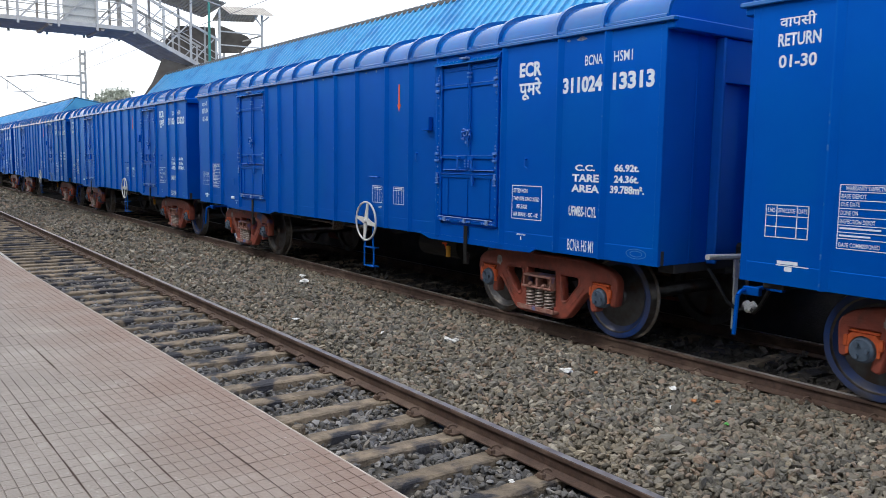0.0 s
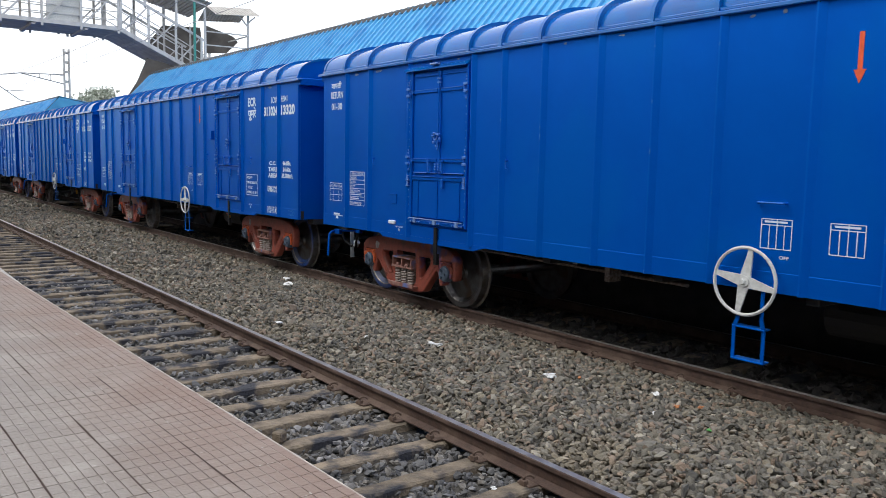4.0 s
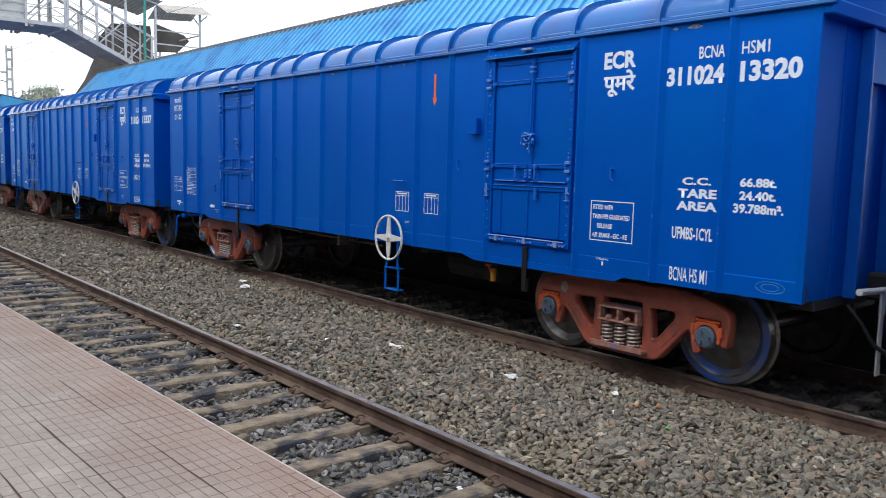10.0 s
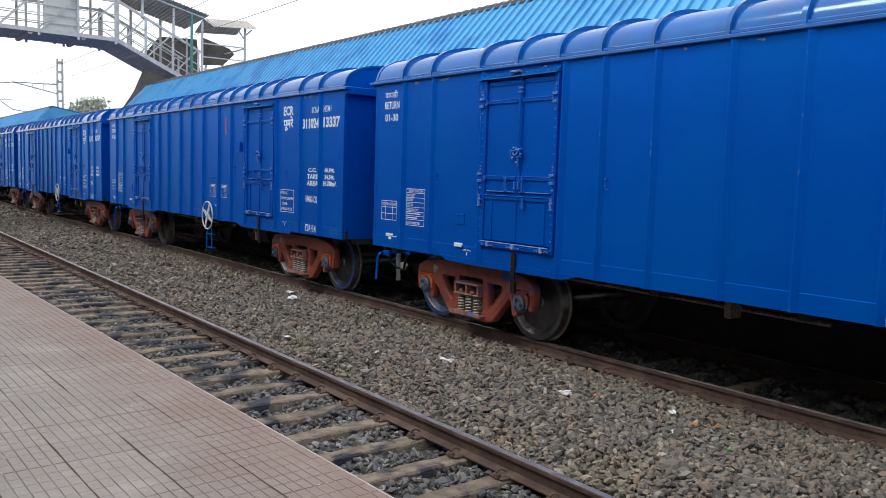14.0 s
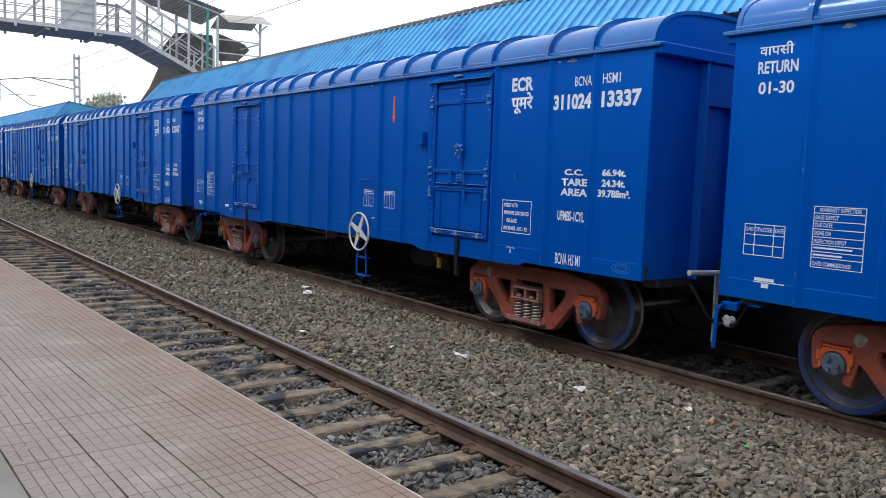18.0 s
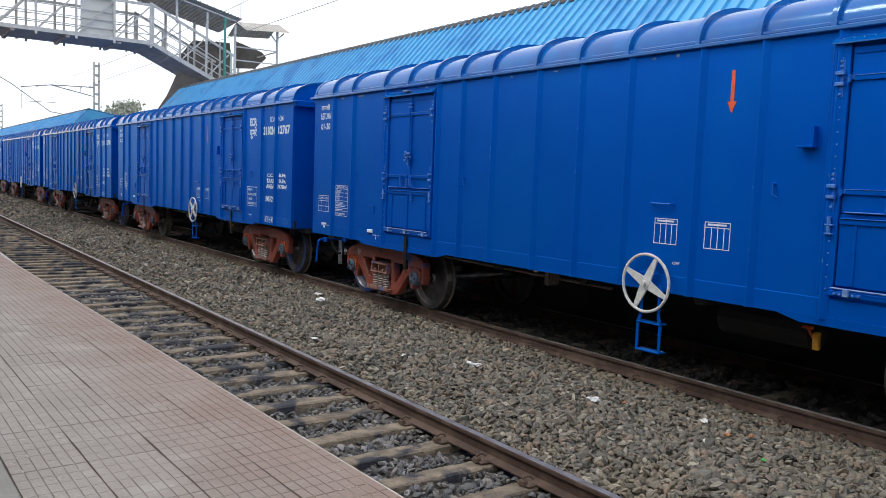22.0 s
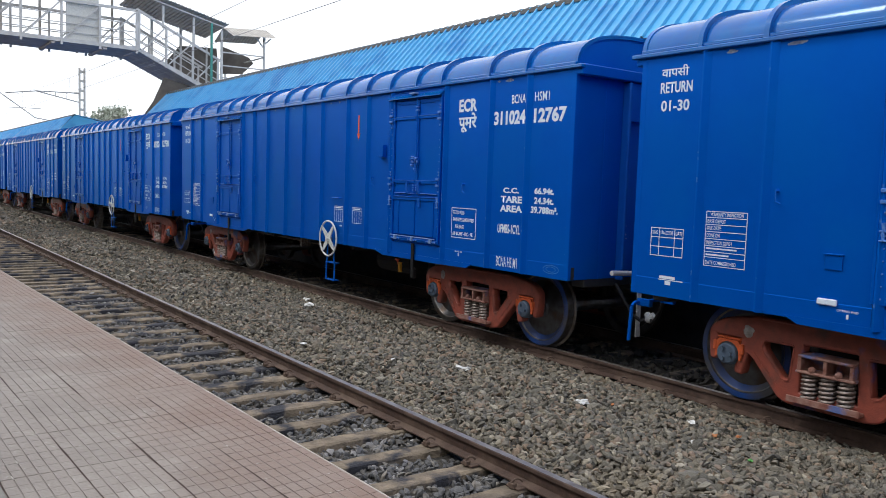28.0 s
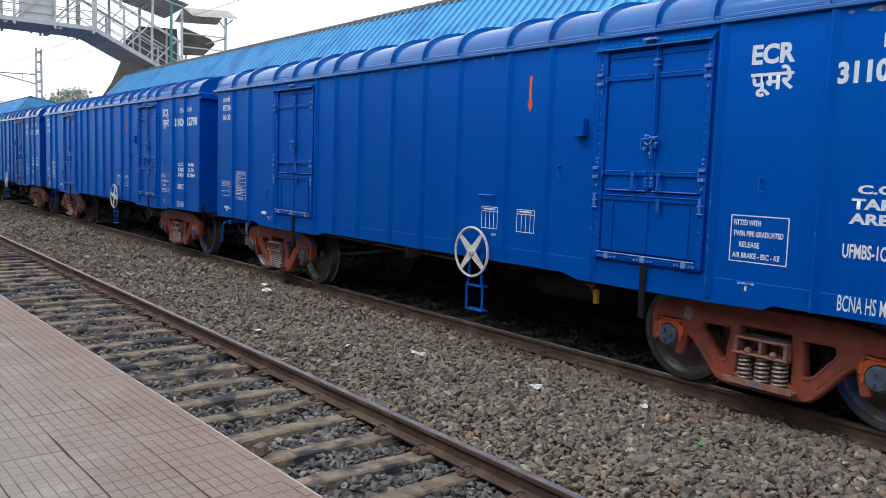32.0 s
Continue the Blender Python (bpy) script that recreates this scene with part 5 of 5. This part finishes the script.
def corrugated(bm, p, q, drop, pitch=0.11, depth=0.022, thick=0.006):
    """Box-ribbed sheeting whose upper edge runs from p to q; drop is the vector down its slope."""
    p, q, drop = Vector(p), Vector(q), Vector(drop)
    along = (q - p)
    n = int(along.length / pitch)
    up = along.cross(drop).normalized()
    if up.z < 0:
        up = -up
    prof = []
    for i in range(n + 1):
        for f, h in ((0.0, 0.0), (0.74, 0.0), (0.80, 1.0), (0.94, 1.0)):
            prof.append(((i + f) / n, h * depth))
    prof = [a for a in prof if a[0] <= 1.0]
    top = [bm.verts.new(p + along * f + up * h) for f, h in prof]
    low = [bm.verts.new(p + along * f + up * h + drop) for f, h in prof]
    top2 = [bm.verts.new(p + along * f + up * (h - thick)) for f, h in prof]
    low2 = [bm.verts.new(p + along * f + up * (h - thick) + drop) for f, h in prof]
    for i in range(len(prof) - 1):
        bm.faces.new((top[i], top[i + 1], low[i + 1], low[i]))
        bm.faces.new((top2[i], low2[i], low2[i + 1], top2[i + 1]))
        bm.faces.new((top[i], top2[i], top2[i + 1], top[i + 1]))
        bm.faces.new((low[i], low[i + 1], low2[i + 1], low2[i]))
    return bm


def build_shed(y0, y1, label, gable):
    """Pitched shelter on two rows of posts: steep near slope, flat far slope."""
    sh = thing("platform_shed", label, "shelter")
    RX, RZ = 10.8, 5.60
    sheet = 3.0
    y = y1
    while y > y0 + 0.01:
        a = max(y0, y - sheet)
        bm = bmesh.new()
        corrugated(bm, (RX - 0.02, a, RZ), (RX - 0.02, y, RZ), (-1.08, 0, -1.19), 0.24, 0.045)
        part("roof_sheet", bm, SHED, sh)
        bm = bmesh.new()
        corrugated(bm, (RX + 0.05, a, RZ + 0.02), (RX + 0.05, y, RZ + 0.02), (5.2, 0, -0.9), 0.24, 0.045)
        part("back_sheet", bm, SHED, sh)
        bm = bmesh.new()               # ridge cap pressed over the ribs, so its crest is scalloped
        steps = int(round((y - a) / 0.06))
        rows = []
        for i in range(steps + 1):
            h = 0.040 + 0.020 * abs(math.sin(math.pi * i * 0.06 / 0.24))
            yy = a + (y - a) * i / steps
            rows.append([bm.verts.new((RX + dx, yy, RZ + dz)) for dx, dz in ((-0.13, -0.085), (-0.105, h - 0.055), (-0.01, h), (0.06, h), (0.10, -0.02))])
        for ra, rb in zip(rows, rows[1:]):
            for i in range(5):
                bm.faces.new((ra[i], ra[(i + 1) % 5], rb[(i + 1) % 5], rb[i]))
        part("ridge_sheet", bm, SHED_EDGE, sh)
        y = a
    y = y0 + 1.5
    while y < y1:
        bm = bmesh.new()
        rod(bm, (10.9, y, 0.84), (10.9, y, RZ - 0.12), 0.08, 10)
        part("post", bm, BRIDGE, sh)
        bm = bmesh.new()
        rod(bm, (15.2, y, 0.84), (15.2, y, 4.85), 0.08, 10)
        part("post", bm, BRIDGE, sh)
        bm = bmesh.new()
        bar(bm, (9.8, y, RZ - 1.22), (RX, y, RZ - 0.1), 0.08)
        bar(bm, (RX, y, RZ - 0.1), (15.9, y, 4.62), 0.08)
        part("rafter", bm, BRIDGE, sh)
        y += 5.0
    for x, z in ((9.95, RZ - 0.98), (10.4, RZ - 0.5), (12.5, 5.25), (14.5, 4.9)):
        bm = bmesh.new()
        box(bm, x - 0.04, x + 0.04, y0, y1, z - 0.12, z - 0.02)
        part("purlin", bm, BRIDGE, sh)
    if gable:
        bm = bmesh.new()
        extrude_profile(bm, [(9.74, 4.42), (RX, RZ - 0.02), (15.9, 4.66), (15.9, 4.3), (9.74, 4.1)], "y", y0 - 0.02, y0 + 0.01)
        part("gable_sheet", bm, SHED, sh)
    return sh


build_shed(-12.0, 35.3, "long platform shelter with steep sky blue corrugated roof sheets", False)
build_shed(54.0, 70.8, "distant platform shelter with a sky blue gabled roof", True)
build_shed(71.6, 110.0, "far platform shelter with a pale blue roof", True)


def member(parent, name, a, b, w=0.07, h=None, mat=None, label=""):
    bm = bmesh.new()
    bar(bm, a, b, w, h)
    return part(name, bm, mat or BRIDGE, parent, label)


def build_footbridge():
    """Covered steel footbridge over the tracks with a stair flight and a canopied landing."""
    fb = thing("footbridge", "silver-grey steel footbridge with railings and a corrugated roof", "footbridge")
    YF, YB = 36.0, 38.6
    # deck
    bm = bmesh.new()
    extrude_profile(bm, [(-20, 7.30), (9.3, 7.34), (9.6, 7.42), (-20, 7.36)], "y", YF + 0.02, YB)
    part("deck", bm, SOFFIT, fb)
    for x in range(-18, 10, 1):
        xx = x + 0.35
        if xx % 2 < 1.2:
            bm = bmesh.new()
            extrude_profile(bm, [(xx - 0.10, 7.32), (xx + 0.10, 7.32), (xx + 0.06, 7.24), (xx - 0.06, 7.24)], "y", YF + 0.03, YB + 0.1)
            part("cross_beam", bm, SOFFIT, fb)
    for yy, dim in ((YF, 0), (YB, 1)):
        mat = BRIDGE
        member(fb, "stringer", (-20, yy, 7.36), (9.75, yy, 7.42), 0.07, 0.16, mat)
        member(fb, "top_chord", (-20, yy, 8.86), (9.6, yy, 9.02), 0.08, 0.10, mat)
        for k in range(3):
            z = 7.72 + 0.34 * k
            member(fb, "rail", (-20, yy + 0.03, z), (9.6, yy + 0.03, z + 0.06), 0.035, None, mat)
        x = 9.62
        i = 0
        while x > -18:
            member(fb, "post", (x, yy - 0.02, 7.22), (x, yy - 0.02, 9.02 if dim else 9.0), 0.09, 0.07, mat)
            if dim:
                member(fb, "roof_post", (x - 0.35, YB + 0.05, 7.3), (x - 0.35, YB + 0.05, 10.3), 0.09, None, SHEET)
            a, b = (x - 1.40, 7.46), (x - 0.06, 8.92)
            if (i < 3) or i % 2:
                member(fb, "diagonal", (a[0], yy, a[1]), (b[0], yy, b[1]), 0.06, None, mat)
            else:
                member(fb, "diagonal", (a[0], yy, b[1]), (b[0], yy, a[1]), 0.06, None, mat)
            x -= 1.48
            i += 1
    bm = bmesh.new()
    box(bm, 6.85, 8.12, YF + 0.10, YF + 0.14, 7.5, 9.6, 0.01)
    part("notice_board", bm, GREYWHITE, fb, "blank pale grey steel board on the railing")
    bm = bmesh.new()
    corrugated(bm, (-20, YF - 0.4, 10.45), (9.9, YF - 0.4, 10.45), (0, 3.4, 0.1), 0.2, 0.04)
    part("roof", bm, SHEET, fb)
    # stair flight
    def st(x):                      # tread line
        return 7.40 - (x - 9.75) * 0.462
    for yy in (YF, YB):
        member(fb, "stair_stringer", (9.7, yy, st(9.7) - 0.02), (13.6, yy, st(13.6) - 0.02), 0.07, 0.17)
        member(fb, "stair_handrail", (9.6, yy, 9.10), (13.4, yy, 7.30), 0.08, 0.10)
        for k in range(3):
            member(fb, "stair_rail", (9.7, yy, st(9.7) + 0.38 + 0.36 * k), (13.4, yy, st(13.4) + 0.34 + 0.30 * k), 0.035)
        for x in (9.72, 10.87, 12.05, 13.2):
            member(fb, "stair_post", (x, yy - 0.02, st(x) - 0.12), (x, yy - 0.02, 9.10 - (x - 9.6) * 0.474), 0.09, 0.07)
        for a, b in ((9.9, 10.8), (11.0, 11.95), (12.2, 13.1)):
            member(fb, "stair_diagonal", (a, yy, st(a) + 0.1), (b, yy, 9.0 - (b - 9.6) * 0.474), 0.055)
    bm = bmesh.new()
    extrude_profile(bm, [(9.3, 7.34), (9.75, 7.38), (13.6, st(13.6) - 0.02), (13.6, st(13.6) - 0.12), (9.8, st(9.8) - 0.12)], "y", YF + 0.03, YB)
    part("stair_soffit", bm, SOFFIT, fb)
    for i in range(24):
        x = 9.75 + 0.27 * i
        bm = bmesh.new()
        box(bm, x, x + 0.30, YF + 0.06, YB - 0.06, st(x + 0.3), st(x + 0.3) + 0.05)
        if x < 13.2:
            part("stair_tread", bm, SHEET, fb)
        else:
            bm.free()
    # stair roof
    bm = bmesh.new()
    corrugated(bm, (9.6, YF - 0.3, 9.92), (13.6, YF - 0.3, 8.97), (0, 3.1, -0.22), 0.16, 0.045)
    part("stair_roof", bm, SHEET, fb)
    member(fb, "roof_beam", (9.6, YF - 0.1, 9.74), (13.4, YF - 0.1, 8.86), 0.06)
    member(fb, "roof_beam", (9.6, YB - 0.1, 9.74), (13.4, YB - 0.1, 8.86), 0.06)
    for x in (10.75, 12.1):
        member(fb, "roof_post", (x + 0.25, YB, st(x)), (x + 0.25, YB, 9.55 - (x - 10) * 0.235), 0.10, None, BRIDGE)
        member(fb, "roof_post", (x, YF + 0.05, 9.0 - (x - 9.6) * 0.474), (x, YF + 0.05, 9.6 - (x - 10) * 0.235), 0.09, None, BRIDGE)
    # landing and its canopy
    bm = bmesh.new()
    box(bm, 13.2, 16.0, YF + 0.03, YB, 5.55, 5.72)
    part("landing", bm, SOFFIT, fb)
    bm = bmesh.new()
    corrugated(bm, (13.66, YF + 0.6, 8.97), (15.76, YF + 0.6, 9.13), (0.10, -1.0, -0.48), 0.15, 0.022)
    part("canopy_sheet", bm, SHEET, fb)
    bm = bmesh.new()
    corrugated(bm, (13.66, YF + 0.62, 8.95), (15.76, YF + 0.62, 9.11), (0.15, 1.5, -0.42), 0.15, 0.022)
    part("canopy_sheet", bm, SHEET, fb)
    for x, y, top in ((13.38, YF, 8.72), (15.44, YF, 8.72), (14.55, YB, 8.3), (15.4, YB, 8.2), (13.6, YB, 8.3)):
        member(fb, "canopy_post", (x, y, 5.6), (x, y, top), 0.09)
    for z in (7.75, 7.15, 6.6):
        member(fb, "landing_rail", (13.4, YF, z), (15.44, YF, z + 0.02), 0.05)
        member(fb, "landing_rail", (15.44, YF, z), (15.5, YB, z + 0.02), 0.05)
    member(fb, "canopy_brace", (15.44, YF, 8.15), (15.0, YF, 8.66), 0.05)
    member(fb, "canopy_brace", (15.44, YF, 8.35), (15.7, YF - 0.2, 8.62), 0.05)
    bm = bmesh.new()
    extrude_profile(bm, [(14.3, 8.45), (15.75, 8.05), (16.0, 7.8), (15.4, 7.2), (14.3, 7.1)], "y", YB - 0.05, YB)
    part("side_sheet", bm, STAIR_WALL, fb)
    bm = bmesh.new()
    extrude_profile(bm, [(11.6, 7.3), (12.3, 8.2), (14.1, 8.3), (14.3, 6.4), (12.6, 6.3)], "y", YB - 0.02, YB + 0.03)
    part("side_sheet", bm, STAIR_WALL, fb)
    bm = bmesh.new()
    extrude_profile(bm, [(10.9, 6.35), (12.3, 6.05), (12.3, 0.84), (9.75, 0.84), (9.75, 4.2), (10.45, 5.3)], "y", YF + 0.3, YF + 0.42)
    part("stair_wall", bm, STAIR_WALL, fb)
    member(fb, "drain_pipe", (12.86, YF - 0.12, 0.84), (12.86, YF - 0.12, 8.95), 0.09, None, GREEN, "green painted pipe")
    for x in (13.3, 15.8):
        for y in (YF + 0.2, YB - 0.2):
            member(fb, "support_column", (x, y, 0.84), (x, y, 5.7), 0.2)
    for x in (-1.5, ):
        for y in (YF + 0.2, YB - 0.2):
            member(fb, "support_column", (x, y, 0.84), (x, y, 7.1), 0.25)
    return fb


build_footbridge()


def build_mast(x, y, reach):
    m = thing("catenary_mast", "grey lattice steel mast carrying a catenary bracket", "mast", at=Matrix.Translation((x, y, 0)))
    top = 9.25
    for dx in (-0.16, 0.16):
        member(m, "leg", (dx, 0, 0.84), (dx, 0, top), 0.10, 0.2, SHEET)
    z = 1.2
    while z < top:
        member(m, "batten", (-0.16, 0, z), (0.16, 0, z), 0.12, 0.16, SHEET)
        z += 0.65
    member(m, "bracket_tube", (-0.2, 0, 7.5), (-reach * 0.6, 0, 7.42), 0.06, None, WIRE)
    member(m, "bracket_tube", (-reach * 0.6, 0, 7.42), (-reach, 0, 7.12), 0.06, None, WIRE)
    member(m, "bracket_strut", (-0.2, 0, 6.88), (-reach * 0.62, 0, 7.42), 0.06, None, WIRE)
    for f in (0.3, 0.55, 0.8):
        a = 0.2 + (reach * 0.62 - 0.2) * f
        member(m, "strut", (-a, 0, 6.88 + 0.54 * f), (-a, 0, 7.5 - 0.08 * f), 0.035, None, WIRE)
    member(m, "steady_arm", (-reach + 0.2, 0, 6.2), (-reach * 0.55, 0, 6.25), 0.035, None, WIRE)
    bm = bmesh.new()
    for i in range(4):
        rod(bm, (-0.25 - 0.07 * i, 0, 7.5), (-0.29 - 0.07 * i, 0, 7.5), 0.07, 8)
    part("insulator", bm, SHEET, m)
    return m


mast = build_mast(12.52, 60.0, 4.7)
copy_thing(mast, Matrix.Translation((12.52, 112.0, 0)))
wires = thing("overhead_wires", "thin dark catenary and contact wires over the track", "cable")


def wire(pts, r=0.012):
    bm = bmesh.new()
    prev = None
    for i, p in enumerate(pts):
        d = Vector(pts[min(i + 1, len(pts) - 1)]) - Vector(pts[max(i - 1, 0)])
        u = d.orthogonal().normalized()
        v = d.normalized().cross(u)
        ring = [bm.verts.new(Vector(p) + r * (math.cos(k * math.pi / 3) * u + math.sin(k * math.pi / 3) * v)) for k in range(6)]
        if prev:
            for k in range(6):
                bm.faces.new((prev[k], prev[(k + 1) % 6], ring[(k + 1) % 6], ring[k]))
        prev = ring
    return part("wire", bm, WIRE, wires)


def sagging(x, z, sag, y0, y1, n=10):
    return [(x, y0 + (y1 - y0) * i / n, z - sag * 4 * (i / n) * (1 - i / n)) for i in range(n + 1)]


for a, b in ((60, 8), (60, 112)):
    wire(sagging(7.85, 6.9, 0.55, a, b), 0.008)
    wire(sagging(7.85, 5.72, 0.0, a, b), 0.007)
    for k in range(1, 8):
        f = k / 8
        y = a + (b - a) * f
        wire([(7.85, y, 5.72), (7.85, y, 6.9 - 0.55 * 4 * f * (1 - f))], 0.004)
wire([(7.85, 60, 5.7), (7.85, 60, 7.12)], 0.012)
wire([(7.3, 60.3, 7.3), (9.63, 60.3, 5.64)], 0.03)
wire([(9.63, 60.3, 5.64), (10.3, 60.3, 5.55)], 0.03)
wire([(10.3, 60.3, 5.55), (12.5, 60.3, 5.6)], 0.02)
wire([(7.3, 60.3, 7.3), (5.0, 60.3, 8.6)], 0.03)


def build_tree(x, y, z0, height, radius, seed):
    g = random.Random(seed)
    t = thing("tree", "distant green tree with a rounded open crown, haze put into its leaf colour", "tree", at=Matrix.Translation((x, y, z0)))
    bm = bmesh.new()
    rod(bm, (0, 0, 0), (0.2, 0, height * 0.55), 0.35, 10, 0.22)
    tips = []
    for i in range(9):
        a = i * 2.4
        base = Vector((0.2, 0, height * (0.42 + 0.02 * i)))
        tip = base + Vector((math.cos(a) * radius * 0.7, math.sin(a) * radius * 0.7, height * g.uniform(0.12, 0.36)))
        rod(bm, base, tip, 0.14, 7, 0.04)
        tips.append(tip)
    part("trunk", bm, BARK, t)
    vs, fs = [], []
    for tip in tips + [Vector((0, 0, height * 0.9)), Vector((radius * 0.4, 0, height * 0.8)), Vector((-radius * 0.4, 0, height * 0.82))]:
        for _ in range(300):
            d = Vector((g.gauss(0, 1), g.gauss(0, 1), g.gauss(0, 0.7))) * radius * 0.24
            c = tip + d
            s = g.uniform(0.10, 0.24)
            u = Vector((g.gauss(0, 1), g.gauss(0, 1), g.gauss(0, 1))).normalized()
            v = u.orthogonal().normalized()
            w = u.cross(v)
            k = len(vs)
            vs += [c + v * s, c + w * s * 0.6, c - v * s, c - w * s * 0.6]
            fs.append((k, k + 1, k + 2, k + 3))
    me = bpy.data.meshes.new("crown")
    me.from_pydata([tuple(v) for v in vs], [], fs)
    me.materials.append(HAZED_LEAF)
    part("crown", me, HAZED_LEAF, t)
    return t


build_tree(28.4, 120, -0.7, 12.6, 2.5, 5)

# ---- litter on the ballast ----


def crumpled(name, label, x, y, size, mat, seed):
    g = random.Random(seed)
    bm = bmesh.new()
    bmesh.ops.create_icosphere(bm, subdivisions=2, radius=size / 2)
    for v in bm.verts:
        k = 0.55 + 0.7 * noise.noise(v.co / size * 3 + Vector((seed * 3.1, 0, 0)))
        v.co = Vector((v.co.x * k * 1.3, v.co.y * k, v.co.z * k * 0.5))
    ob = tagged(part(name, bm, mat), label, "litter", "litter on the ballast")
    ob.matrix_basis = Matrix.Translation((x, y, bed_height(x, y) + 0.062)) @ Matrix.Rotation(g.uniform(0, 6), 4, "Z")
    return ob


for i, (x, y, s) in enumerate(((5.50, 7.30, 0.09), (5.46, 7.40, 0.11), (5.68, 5.62, 0.10), (5.66, 5.68, 0.06), (6.08, 4.63, 0.075), (5.56, 4.24, 0.06),
                               (5.95, 12.2, 0.16), (6.3, 13.0, 0.12), (5.0, 8.1, 0.06), (4.6, 9.7, 0.07))):
    crumpled("paper_scrap", "crumpled white paper scrap lying on the ballast", x, y, s * 1.45, PAPER, i)
crumpled("plastic_scrap", "small bright green plastic scrap on the ballast", 5.6, 3.72, 0.07, LITGREEN, 21)
crumpled("plastic_scrap", "small green plastic scrap between the sleepers", 3.3, 6.9, 0.05, LITGREEN, 22)
for i, (x, y) in enumerate(((5.9, 4.26), (6.1, 4.15), (5.85, 5.4))):
    crumpled("brick_chip", "orange-brown brick chip among the grey ballast", x, y, 0.07, LITRED, 30 + i)
crumpled("paper_scrap", "white paper scrap beside the rusty rail", 3.63, 4.12, 0.06, PAPER, 40)
bm = bmesh.new()
box(bm, -0.05, 0.05, -0.045, 0.045, -0.04, 0.05, 0.012)
ob = tagged(part("concrete_lump", bm, SLEEPER), "broken concrete lump lying on a sleeper", "rubble")
ob.matrix_basis = Matrix.Translation((2.78, 5.83, -0.22)) @ Matrix.Rotation(0.5, 4, "Z")

build_tiles()


# ---- what moves ----
def train_at(t):
    for (a, sa), (b, sb) in zip(TRAIN, TRAIN[1:]):
        if a <= t <= b:
            return sa + (sb - sa) * (t - a) / (b - a)
    return TRAIN[-1][1]


def motions():
    for n, w in wagons.items():
        walk(w, [(t, Matrix.Translation((TRACK, s + n * PITCH, 0))) for t, s in TRAIN])
        for ob in w.children:
            if ob.name.startswith("axle"):
                place = ob.location.copy()
                steps = [i * 0.25 for i in range(129)]
                turn0 = n * 1.7 + place.y * 0.9
                walk(ob, [(t, Matrix.Translation(place) @ Matrix.Rotation(turn0 - (train_at(t) - TRAIN[0][1]) / 0.5, 4, "X")) for t in steps])


motions()
